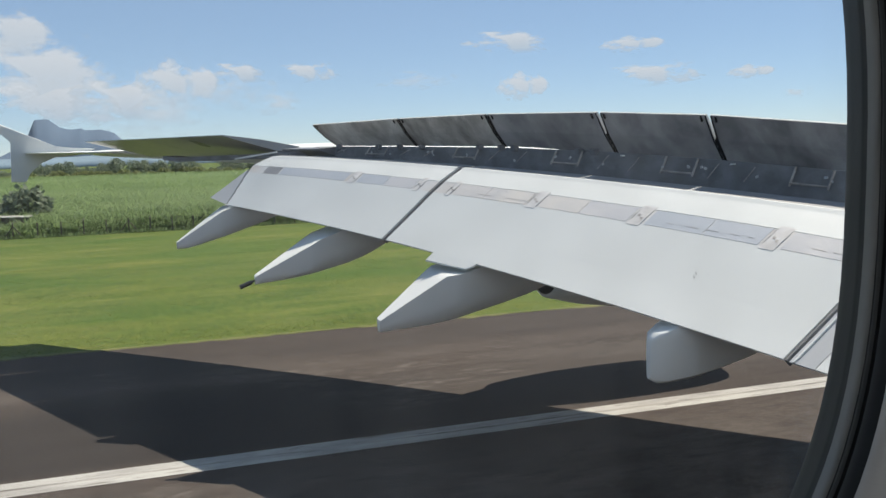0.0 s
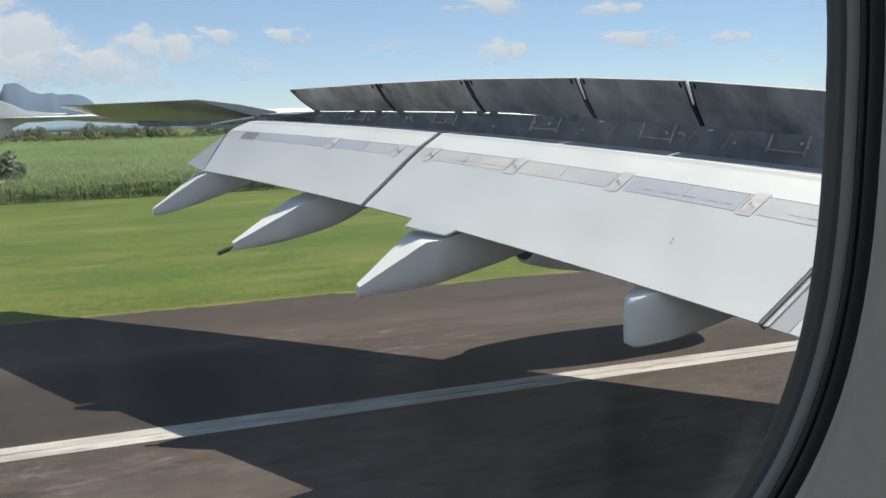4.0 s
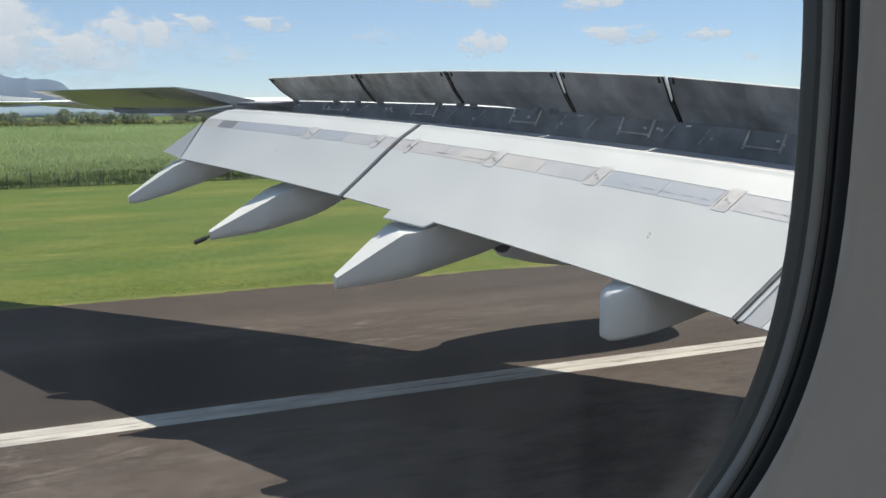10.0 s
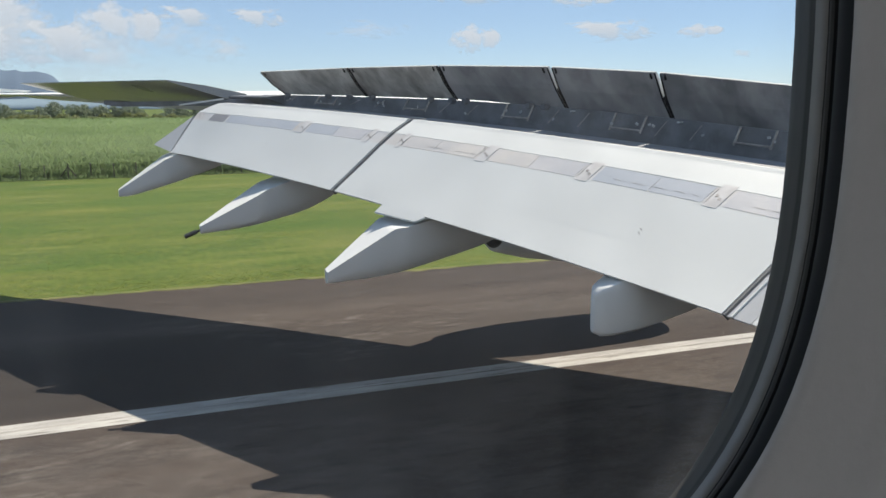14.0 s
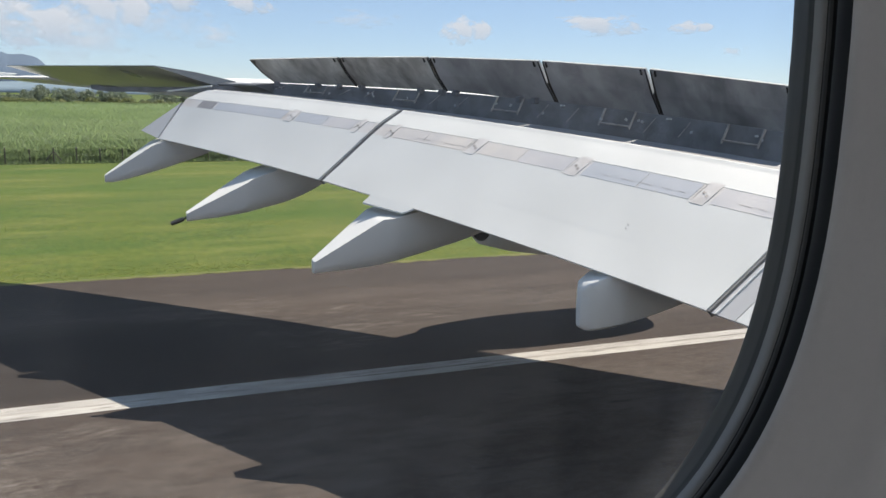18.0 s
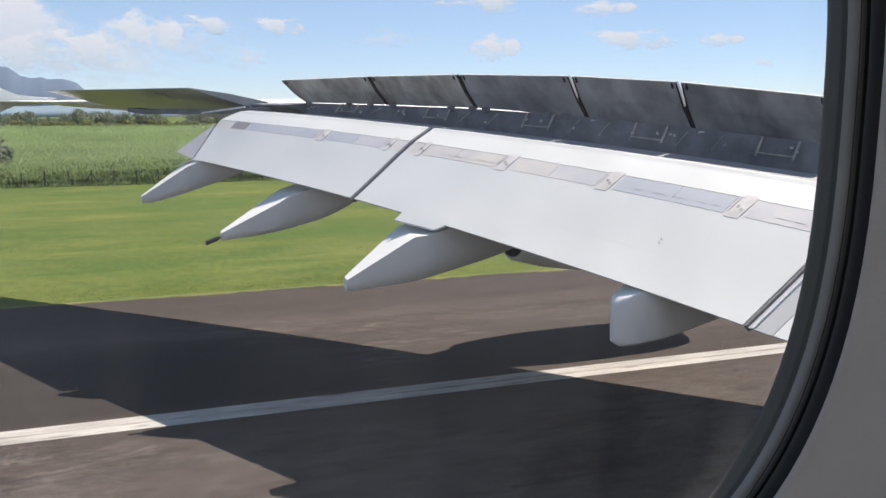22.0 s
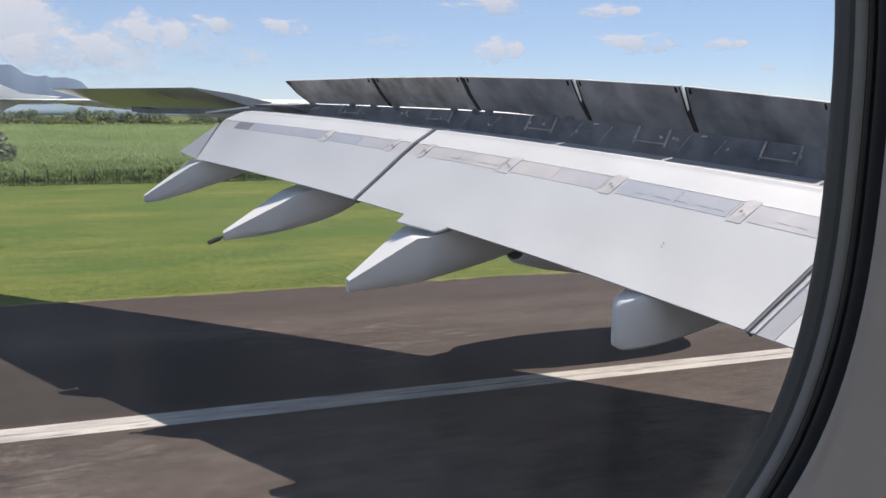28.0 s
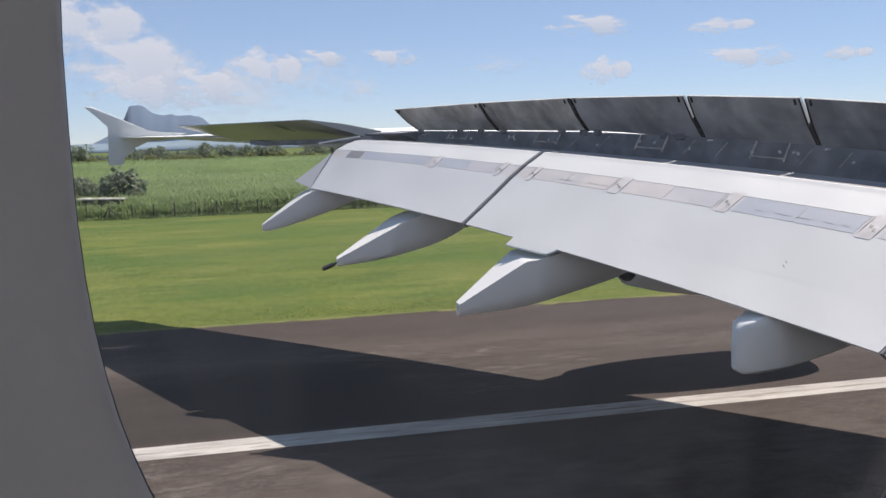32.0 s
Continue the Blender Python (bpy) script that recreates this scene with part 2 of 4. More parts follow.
# ---- flaps ----
def flap(y0, y1, label, cuts, slant=0.0):
    base = empty("flap", "", "")
    base.parent = wing
    base["label"] = label
    ys = np.linspace(y0, y1, 25)

    def at(y, u, lift=0.0):
        lean = u if u < 0.66 else 0.66 - 1.8 * (u - 0.66)          # the upper corner is cut back
        return on_flap(y + slant * lean * (y - y0) / (y1 - y0), u, lift)

    # main panel and upper panel, both with thickness
    for name, u0, u1, material, off in (("main_panel", 0, 0.545, WHITE, 0), ("upper_panel", 0.675, 1, WHITE, 0), ("hinge_strip", 0.542, 0.678, STRIP, -0.006)):
        us = [u0] + [p[0] for p in PROFILE if u0 + 0.01 < p[0] < u1 - 0.01] + [u1]
        secs = []
        for y in ys:
            top = [at(y, u, off) for u in us]
            low = [at(y, u, off - 0.03) for u in reversed(us)]
            if name == "upper_panel":                 # rolls over into the bay
                top += [at(y, 1) + Vector((0.03, 0, 0.004)), at(y, 1) + Vector((0.06, 0, -0.02))]
                low = [at(y, 1) + Vector((0.05, 0, -0.10))] + low
            secs.append(top + low)
        part(name, loft(secs), material, base, smooth=False)
    # lip of the shroud ahead of the ridge; its grey is the spoilers' shadow
    secs = []
    for y in ys:
        k = float(np.interp(y, [6, 15, 21], [0.80, 0.42, 0.20]))
        p = at(y, 1)
        secs.append([p + Vector((0.065, 0, -0.004)), p + Vector((k, 0, 0.022)), p + Vector((k + 0.05, 0, -0.03)), p + Vector((0.065, 0, -0.06))])
    part("shroud_lip", loft(secs), SHADED_LIP, base, "grey lip ahead of the flap, tinted like the spoilers' shadow")
    # belly of the flap
    secs = []
    for y in ys:
        a, b = at(y, 0.0, -0.031), at(y, 1.0, -0.1)
        c, d = CH(y), RISE(y)
        secs.append([a, at(y, 0.5, -0.06), b, b + Vector((0.05, 0, -0.35 * d)), a + Vector((0.45 * c, 0, 0.12 * d))])
    part("underside", loft(secs), GREY, base)
    for y in cuts:                                    # brackets across the strip
        bm = bmesh.new()
        w, ua, ub = 0.055 if 15 < y < 17 else 0.10, 0.53, 0.70
        ring = [on_flap(y - w, ua, 0.006), on_flap(y + w, ua, 0.006), on_flap(y + w, 0.6, 0.009), on_flap(y + w, ub, 0.006), on_flap(y - w, ub, 0.006), on_flap(y - w, 0.6, 0.009)]
        low = [p - Vector((-0.01, 0, 0.025)) for p in ring]
        t = [bm.verts.new(p) for p in ring]
        u = [bm.verts.new(p) for p in low]
        bm.faces.new(t), bm.faces.new(u[::-1])
        for i in range(6):
            bm.faces.new((t[i], u[i], u[(i + 1) % 6], t[(i + 1) % 6]))
        piece = part("bracket", bm, BRACKET, base)
        for dy, du in ((-0.04, 0.58), (0.03, 0.60)):
            secs = [[on_flap(y + dy + k, du + q, 0.0115) for k, q in ((-0.02, 0), (0.02, 0.004), (0.026, 0.02), (-0.014, 0.016))],
                    [on_flap(y + dy + k, du + q, 0.0) for k, q in ((-0.02, 0), (0.02, 0.004), (0.026, 0.02), (-0.014, 0.016))]]
            part("slot", loft(secs), WORN, piece)
    return base


outer_flap = flap(15.98, 21.2, "white outer flap lowered, with a grey hinge strip", [18.1, 16.32], 0.5)
mid_flap = flap(8.53, 15.86, "large white middle flap lowered, with a worn hinge strip", [9.8, 11.8, 13.7, 15.52])
inner_flap = flap(0.5, 8.14, "white inner flap lowered beside the fuselage", [3.0, 6.5])

PLATE_BLUE = mat("blue_grey_plate", (0.49, 0.525, 0.565), 0.35, 0.1, 0.07, 1.0, 18, 0.0005, dark=(0.56, 0.58, 0.61))
PLATE_BEIGE = mat("stained_plate", (0.72, 0.68, 0.63), 0.42, 0.0, 0.08, 1.3, 18, 0.0005, dark=(0.60, 0.585, 0.575))
PLATE_PALE = mat("pale_plate", (0.66, 0.645, 0.64), 0.4, 0.0, 0.07, 1.1, 18, 0.0005, dark=(0.56, 0.56, 0.575))
PLATE_DARK = mat("sooty_plate", (0.36, 0.36, 0.37), 0.4, 0.1, 0.1, 1.3, 18, 0.0005, dark=(0.30, 0.29, 0.29))


def cover_plate(y1, y0, material, parent):
    """A thin worn plate over the hinge strip."""
    secs = []
    for y in np.linspace(y0, y1, 6):
        secs.append([on_flap(y, 0.550, -0.001), on_flap(y, 0.61, 0.000), on_flap(y, 0.668, -0.001), on_flap(y, 0.668, -0.012), on_flap(y, 0.550, -0.012)])
    part("cover_plate", loft(secs), material, parent)


for y1, y0, material, parent in ((20.95, 20.45, PLATE_DARK, outer_flap), (20.4, 18.3, PLATE_BLUE, outer_flap), (17.95, 17.2, PLATE_BLUE, outer_flap), (17.18, 16.45, PLATE_PALE, outer_flap),
                                 (15.40, 14.75, PLATE_BEIGE, mid_flap), (14.73, 13.85, PLATE_BEIGE, mid_flap), (13.58, 12.8, PLATE_BEIGE, mid_flap), (12.78, 11.95, PLATE_PALE, mid_flap),
                                 (11.65, 10.75, PLATE_BLUE, mid_flap), (10.73, 9.95, PLATE_BLUE, mid_flap), (9.65, 8.65, PLATE_PALE, mid_flap)):
    cover_plate(y1, y0, material, parent)


def on_skin(name, y0, u0, y1, u1, w, material, parent, n=6):
    """A thin mark laid on the flap's skin."""
    secs = []
    for k in np.linspace(0, 1, n):
        y, u = y0 + (y1 - y0) * k, u0 + (u1 - u0) * k
        secs.append([on_flap(y - w, u, 0.003), on_flap(y + w, u + w * 0.3, 0.003), on_flap(y + w, u + w * 0.3, -0.01), on_flap(y - w, u, -0.01)])
    part(name, loft(secs), material, parent)


def seam(y0, u0, y1, u1, parent):
    secs = []
    for k in np.linspace(0, 1, 8):
        y, u = y0 + (y1 - y0) * k, u0 + (u1 - u0) * k
        secs.append([on_flap(y, u, 0.0007), on_flap(y, u + 0.0012, 0.0007), on_flap(y, u + 0.0012, -0.01), on_flap(y, u, -0.01)])
    part("panel_seam", loft(secs), SEAM, parent)


for y0, u0, y1, u1 in ((14.2, 0.30, 12.9, 0.30), (12.4, 0.22, 9.2, 0.22)):
    seam(y0, u0, y1, u1, mid_flap)
for y, u in ((10.32, 0.30), (10.30, 0.275)):
    on_skin("dark_mark", y, u, y + 0.03, u + 0.012, 0.015, SEAL, mid_flap, 2)
on_skin("dark_mark", 18.6, 0.33, 18.63, 0.35, 0.012, SEAL, outer_flap, 2)
for y, ln in ((11.35, 0.12), (11.05, 0.2), (10.75, 0.18), (10.4, 0.14), (10.15, 0.1), (9.3, 0.16), (9.05, 0.12), (14.9, 0.3), (14.3, 0.25), (14.0, 0.12)):
    on_skin("worn_patch", y, 0.585, y - ln, 0.583, 0.008, WORN, mid_flap, 3)
# seals in the joints between the flaps
for y, w in ((15.92, 0.026), (8.495, 0.03)):
    secs = []
    for u in np.linspace(0.0, 1.0, 14):
        secs.append([on_flap(y - w, u, -0.05), on_flap(y - w * 0.4, u, 0.0), on_flap(y + w * 0.4, u, 0.0), on_flap(y + w, u, -0.05), on_flap(y, u, -0.12)])
    part("joint_seal", loft(secs), SEAL, wing, "grey rubbing seal between two flaps")
secs, rods = [], []
for u in np.linspace(0.0, 1.0, 14):
    secs.append([on_flap(8.16, u, -0.03), on_flap(8.16, u, -0.012), on_flap(8.46, u, -0.016), on_flap(8.46, u, -0.05)])
    rods.append([on_flap(8.40 + 0.016 * math.cos(a), u, -0.004 + 0.014 * math.sin(a)) for a in np.linspace(0, 2 * math.pi, 9)[:-1]])
part("joint_cover", loft(secs), GREY, wing, "grey sliding cover between two flaps")
part("joint_rod", loft(rods), WHITE, wing)
# tab behind the middle flap's edge
secs = []
for y, k in ((13.62, 0.02), (13.72, 0.12), (14.62, 0.155)):
    p, q = on_flap(y, 0.012, 0.002), Vector((TE_X(y) - k, y, TE_Z(y) - k * 0.85))
    secs.append([p, q, q - Vector((0, 0, 0.03)), p - Vector((0, 0, 0.06))])
part("trailing_tab", loft(secs), WHITE, wing)
# grey end plate of the outer flap
p = [on_flap(21.23, 0.0), on_flap(21.56, 0.6), Vector((1.26, 21.9, 5.56))]
secs = [p, [v + Vector((0.12, 0.08, -0.02)) for v in p]]
part("flap_end_plate", loft(secs), GREY, wing, "blue-grey end piece of the outer flap")

# ---- spoilers ----
def spoiler(y0, y1):
    base = empty("spoiler", "", "")
    base.parent = wing
    base["label"] = "raised spoiler panel with a sooty dark underside"
    n = Vector((0.6, 0, 0.8))
    ya, yb = y0 + 0.008, y1 - 0.008

    def clear(y):                        # half the gap at the free edge, between two panels
        return float(np.interp(y, [12.5, 14, 15.5, 17, 20], [0.036, 0.036, 0.030, 0.026, 0.020]))

    def hinge_at(y):
        y += 0.2 * min(1, (20.78 - y) / 2)
        return Vector((HINGE_X(y), y, HINGE_Z(y)))

    def root_at(y):                      # the outer panels stand a little clear of the wing
        return hinge_at(y).lerp(free_at(y), float(np.interp(y, [14.7, 15.3], [0.0, 0.048])))

    def free_at(y):
        k = (y - ya) / (yb - ya)
        q = y0 + clear(y0) + k * (y1 - clear(y1) - y0 - clear(y0))
        return Vector((HINGE_X(q) - 0.65, q, FREE_Z(q)))

    secs, top = [], []
    for y in np.linspace(ya, yb, 8):
        h, f = root_at(y), free_at(y)
        m = h.lerp(f, 0.5)
        secs.append([h, m - 0.03 * n, f, f + 0.022 * n, m + 0.07 * n, h + 0.12 * n])
        top.append([f + 0.008 * n - Vector((0.012, 0, -0.004)), f + 0.026 * n, m + 0.075 * n, h + 0.125 * n, h + 0.135 * n, m + 0.085 * n, f + 0.036 * n])
    part("panel", loft(secs), SPOILER if y0 > 15 else INNER_SPOILER, base)
    part("upper_skin", loft(top), WHITE, base, "white upper skin")
    # end faces: the sunlit upper gap is put in as white, the rest blackened
    for sec, side in ((secs[0], -1), (secs[-1], 1)):
        for name, idx, material in (("upper_end", (1, 2, 3, 4), WHITE if y0 < 14.5 else RUBBER), ("lower_end", (0, 1, 4, 5), RUBBER)):
            face = [sec[k] for k in idx]
            part(name, loft([face, [p + Vector((0, 0.003 * side, 0)) for p in face]]), material, base)
    # rubber seals along both ends
    for y, side in ((ya, 1), (yb, -1)):
        rows = []
        for k in np.linspace(0, 1, 5):
            p = root_at(y).lerp(free_at(y), k) - n * (0.03 * (1 - abs(2 * k - 1)) + 0.004)
            w = 0.026 - 0.010 * k
            q = p + Vector((-0.6 * side * w, side * w, side * w * 0.04))
            rows.append([p, q, q - 0.012 * n, p - 0.012 * n])
        part("edge_seal", loft(rows), RUBBER, base)
    for k in (0.035, 0.955):                           # dark corner stops under the free edge
        y = ya + k * (yb - ya)
        p, q = free_at(y), free_at(y).lerp(root_at(y), 0.10)
        rows = [[p - 0.012 * n, p - 0.026 * n, q - 0.040 * n, q - 0.014 * n]]
        rows.append([v + Vector((-0.014, 0.024, 0.001)) for v in rows[0]])
        part("corner_stop", loft(rows), RUBBER, base)
    # actuator frame in the bay
    yc = 0.5 * (ya + yb) - 0.1
    b = bmesh.new()
    w = 0.26

    def bay(y, d, k):
        return (HINGE_X(y) - d, y, HINGE_Z(y) + (TE_Z(y) + RISE(y) - HINGE_Z(y)) * k)

    for y in (yc - w, yc + w):
        rod(b, bay(y, 0.10, -0.02), bay(y, 0.24, 0.72), 0.022)
    rod(b, bay(yc - w, 0.24, 0.60), bay(yc + w, 0.24, 0.60), 0.018)
    part("actuator_frame", b, STRUT, base, "grey metal actuator frame")
    r = random.Random(int(y0 * 100))
    for k in range(4):
        y = ya + r.uniform(0.08, 0.92) * (yb - ya)
        c = bay(y, 0.16 + r.uniform(0, 0.12), r.uniform(0.25, 0.75))
        b = bmesh.new()
        box(b, (-0.012, -0.03, -0.02), (0.012, 0.03, 0.02), Matrix.Translation(c) @ pose(0, 0, 0, r.uniform(-40, 40), 0, r.uniform(-20, 20)))
        part("clip", b, GREY, base)
    for k in (0.12, 0.85):
        y = ya + k * (yb - ya)
        b = bmesh.new()
        rod(b, (HINGE_X(y) - 0.10, y, HINGE_Z(y) - 0.05), (HINGE_X(y) - 0.35, y, TE_Z(y) + RISE(y) + 0.12), 0.009)
        part("link_rod", b, STRUT, base)
    return base


EDGES = [20.78, 18.24, 16.07, 13.81, 11.98, 9.85, 7.5, 4.6]
for b, a in zip(EDGES, EDGES[1:]):
    spoiler(a, b)
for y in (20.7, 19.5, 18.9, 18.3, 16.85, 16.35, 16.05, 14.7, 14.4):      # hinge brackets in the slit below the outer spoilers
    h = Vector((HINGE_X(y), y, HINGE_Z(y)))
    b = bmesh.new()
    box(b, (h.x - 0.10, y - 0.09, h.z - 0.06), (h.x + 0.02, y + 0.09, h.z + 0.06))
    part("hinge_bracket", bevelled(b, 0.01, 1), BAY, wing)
# bright hinge fittings
for y in EDGES[3:6]:
    b = bmesh.new()
    box(b, (HINGE_X(y) - 0.16, y - 0.035, HINGE_Z(y) - 0.05), (HINGE_X(y) - 0.08, y + 0.035, HINGE_Z(y) - 0.02))
    part("hinge_fitting", bevelled(b, 0.008), WHITE, wing)

# ---- ailerons, tip and fence ----
def aileron(y0, y1, material, label):
    base = empty("aileron", "", "")
    base.parent = wing
    base["label"] = label
    secs = []
    for y in np.linspace(y0, y1, 6):
        k = (y - 22.2) / 7.8
        h = Vector((HINGE_X(y) - 0.02, y, HINGE_Z(y) - 0.02))
        f = Vector((1.73 - 3.98 * k - 0.02, y, 7.15 + 0.10 * k))
        n = Vector((0.35, 0, 0.94))
        secs.append([h - 0.22 * n, h.lerp(f, 0.6) - 0.09 * n, f, f + 0.02 * n, h.lerp(f, 0.5) + 0.07 * n, h + 0.05 * n])
    part("panel", loft(secs), material, base)
    return base


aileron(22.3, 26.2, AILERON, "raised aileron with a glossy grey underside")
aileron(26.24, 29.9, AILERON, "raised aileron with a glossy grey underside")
secs = []
for y in (29.95, 31, 33, 34.6):                                  # fixed trailing edge out to the tip
    h = Vector((HINGE_X(y), y, HINGE_Z(y)))
    xt = float(np.interp(y, [29.95, 34.6], [-2.35, -4.72]))
    secs.append([h, Vector((xt, y, HINGE_Z(y) - 0.02)), Vector((xt, y, HINGE_Z(y) - 0.04)), h - Vector((0, 0, 0.14))])
part("fixed_trailing_edge", loft(secs), WHITE, wing)
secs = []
for y in (20.8, 21.5, 22.25):                                  # fixed panel between spoilers and aileron; underside shade is in its dark colour
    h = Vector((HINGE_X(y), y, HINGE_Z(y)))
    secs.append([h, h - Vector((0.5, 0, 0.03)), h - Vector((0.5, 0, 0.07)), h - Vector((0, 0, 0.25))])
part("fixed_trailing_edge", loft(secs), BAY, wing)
secs = []
for x, y, z in ((1.95, 22.2, 6.53), (2.45, 21.75, 6.61), (2.92, 21.3, 6.68)):      # bright lower edge beside the aileron
    secs.append([(x, y, z - 0.02), (x + 0.03, y + 0.03, z - 0.02), (x + 0.03, y + 0.03, z + 0.02), (x, y, z + 0.02)])
part("edge_strip", loft(secs), WHITE, wing, "white edge strip beside the aileron")
secs = []
for x, y, z in ((3.3, 21.7, 6.56), (2.9, 22.2, 6.52), (0.6, 25.6, 6.50), (0.2, 26.0, 6.56)):
    secs.append([(x, y, z + 0.13), (x + 0.5, y + 0.05, z + 0.12), (x + 0.5, y + 0.05, z), (x, y, z)])
part("hinge_fairing", loft(secs), BAY, wing, "dark fairing below the aileron hinges")
FENCE = [(-5.95, 8.2), (-5.7, 8.2), (-3.61, 7.2), (-2.2, 7.1), (-2.87, 6.87), (-3.7, 6.82), (-4.18, 6.61), (-4.59, 6.22), (-4.7, 5.89), (-5.23, 5.91), (-5.12, 7.42)]
part("wingtip_fence", bevelled(loft([[(x, 34.62, z) for x, z in FENCE], [(x, 34.74, z) for x, z in FENCE]]), 0.025, 1), WHITE, wing, "white arrow-shaped wingtip fence")

# ---- flap track fairings: belly line and top line, in x and z ----
def under_flap(x, y):
    """The height just below the flap's lower skin."""
    d = x - TE_X(y)
    return 99.0 if d < 0 else TE_Z(y) - 0.05 + 0.21 * d


def fairing(y, wide, low, top, label="pale grey flap track fairing under the flap", blunt=False):
    base = empty("flap_track_fairing", "", "")
    base.parent = wing
    base["label"] = label
    xs = np.linspace(low[0][0], low[-1][0], 40)
    lx, lz = zip(*low)
    tx, tz = zip(*top)
    secs = []
    for i, x in enumerate(xs):
        zl = float(np.mean(np.interp(x + np.linspace(-0.4, 0.4, 9) * min(1, i / 8), lx, lz)))
        zt = float(np.interp(x, tx, tz))
        w = wide * (min(1.0, 0.2 + 2.4 * (i / 39)) if not blunt else 0.16 + 0.84 * math.sqrt(min(1.0, i / 8))) * 0.5
        d = zt - zl
        half = [(0.55, zl), (0.8, zl + 0.12 * d), (0.93, zl + 0.4 * d), (1.0, zt)]
        tilt = [0, 0, 0.05 * w, 0.32 * w]
        if blunt:                               # flat-topped, with rounded upper edges
            half = [(0.6, zl), (0.85, zl + 0.06 * d), (0.97, zl + 0.3 * d), (1.0, zl + 0.82 * d), (0.97, zl + 0.92 * d), (0.9, zl + 0.98 * d), (0.78, zt)]
            tilt = [0] * 7
        near = [(x, y - w * k, min(z - t, under_flap(x, y - w * k))) for (k, z), t in zip(half, tilt)]
        drop = [0, 0, 0.02 * w, 0.17 * w] if not blunt else tilt
        far = [(x, y + w * k, min(z - t, under_flap(x, y + w * k))) for (k, z), t in reversed(list(zip(half, drop)))]
        secs.append(near + far)
    shell = part("shell", loft(secs), FAIRING, base, smooth=True)
    sp = shell.modifiers.new("split", "EDGE_SPLIT")
    sp.split_angle = radians(35)
    return base


fairing(21.4, 0.82, [(0.35, 4.34), (0.61, 4.34), (1.71, 4.66), (2.91, 5.07), (3.67, 5.48)], [(0.35, 4.52), (1.48, 5.38), (1.8, 5.49), (3.66, 6.09)])
tailed = fairing(18.05, 1.02, [(1.87, 3.80), (2.82, 3.91), (4.22, 4.24), (4.91, 4.62), (5.56, 5.01)], [(1.87, 4.00), (3.23, 4.89), (3.7, 5.05), (5.55, 5.6)])
b = bmesh.new()
rod(b, (1.91, 18.05, 3.90), (1.78, 18.05, 3.84), 0.024, 10)
rod(b, (1.80, 18.05, 3.85), (1.54, 18.05, 3.75), 0.05, 12)
part("tail_probe", b, METAL, tailed, "dark metal probe")
fairing(14.32, 1.12, [(3.66, 3.3), (4.71, 3.39), (5.96, 3.67), (6.82, 3.88), (7.89, 4.42)], [(3.66, 3.55), (4.84, 4.45), (5.32, 4.56), (7.88, 5.27)])
fairing(10.22, 0.70, [(6.71, 3.1), (6.78, 3.03), (7.17, 3.06), (7.91, 3.19), (8.67, 3.37), (9.71, 3.73)], [(6.71, 3.67), (6.76, 3.77), (6.86, 3.81), (7.12, 3.93), (9.7, 4.73)], "blunt grey flap track fairing under the flap", True)

# ---- engine under the wing ----
engine = empty("engine", "", "")
engine.parent = wing
engine["label"] = "engine nacelle hung below the wing"
EY, EZ = 20.56, 3.52
secs = []
for x, r in ((10.05, 1.02), (10.1, 1.12), (11.0, 1.36), (12.2, 1.54), (13.6, 1.58), (15.0, 1.52), (15.9, 1.38), (16.35, 1.2), (16.42, 1.12), (16.2, 1.06), (15.0, 1.04), (14.6, 0.2)):
    secs.append([(x, EY + r * math.cos(a), EZ + r * math.sin(a)) for a in np.linspace(0, 2 * math.pi, 41)[:-1]])
part("nacelle", loft(secs, True, False), WHITE, engine, "", True)
secs = []
for x, r in ((10.06, 1.01), (10.3, 0.95), (10.5, 0.7)):
    secs.append([(x, EY + r * math.cos(a), EZ + r * math.sin(a)) for a in np.linspace(0, 2 * math.pi, 33)[:-1]])
part("nozzle", loft(secs, True, False), METAL, engine, "dark metal nozzle", True)
secs = []
for x, r in ((8.75, 0.2), (9.2, 0.55), (9.7, 0.72), (10.6, 0.85)):
    secs.append([(x, EY + r * math.cos(a), EZ + r * math.sin(a)) for a in np.linspace(0, 2 * math.pi, 25)[:-1]])
part("exhaust_cone", loft(secs), METAL, engine, "dark metal exhaust", True)
b = bmesh.new()
box(b, (9.9, 20.42, 4.3), (14.2, 20.78, 5.7))
box(b, (10.8, 20.46, 4.2), (14.8, 20.74, 5.3))
part("pylon", b, WHITE, engine)

# ---- cabin wall and window ----
PANEL = mat("cabin_panel", (0.40, 0.405, 0.41), 0.55, 0, 0.03, 2, 220, 0.0003)
GASKET = mat("grey_gasket", (0.050, 0.049, 0.048), 0.6, 0, 0.06, 4, 150, 0.0002)
for m in (GASKET, RUBBER):
    m.node_tree.nodes["Principled BSDF"].inputs["Specular IOR Level"].default_value = 0.15
SEAL_BLACK = mat("matt_black_rubber", (0.006, 0.006, 0.006), 0.9, 0, 0.1, 8, 200)
RING = mat("window_ring", (0.20, 0.20, 0.20), 0.5, 0, 0.04, 3, 150, 0.0002)
WX, WZ, NEXP = 0.0929, 6.4927, 2.615


def oval(a, y, n=96):
    """The window's outline, a metres to each side, at depth y."""
    pts = []
    for k in range(n):
        t = 2 * math.pi * k / n
        c, s = math.cos(t), math.sin(t)
        pts.append((WX + a * math.copysign(abs(c) ** (2 / NEXP), c), y, WZ + (a + 0.0223) * math.copysign(abs(s) ** (2 / NEXP), s)))
    return pts


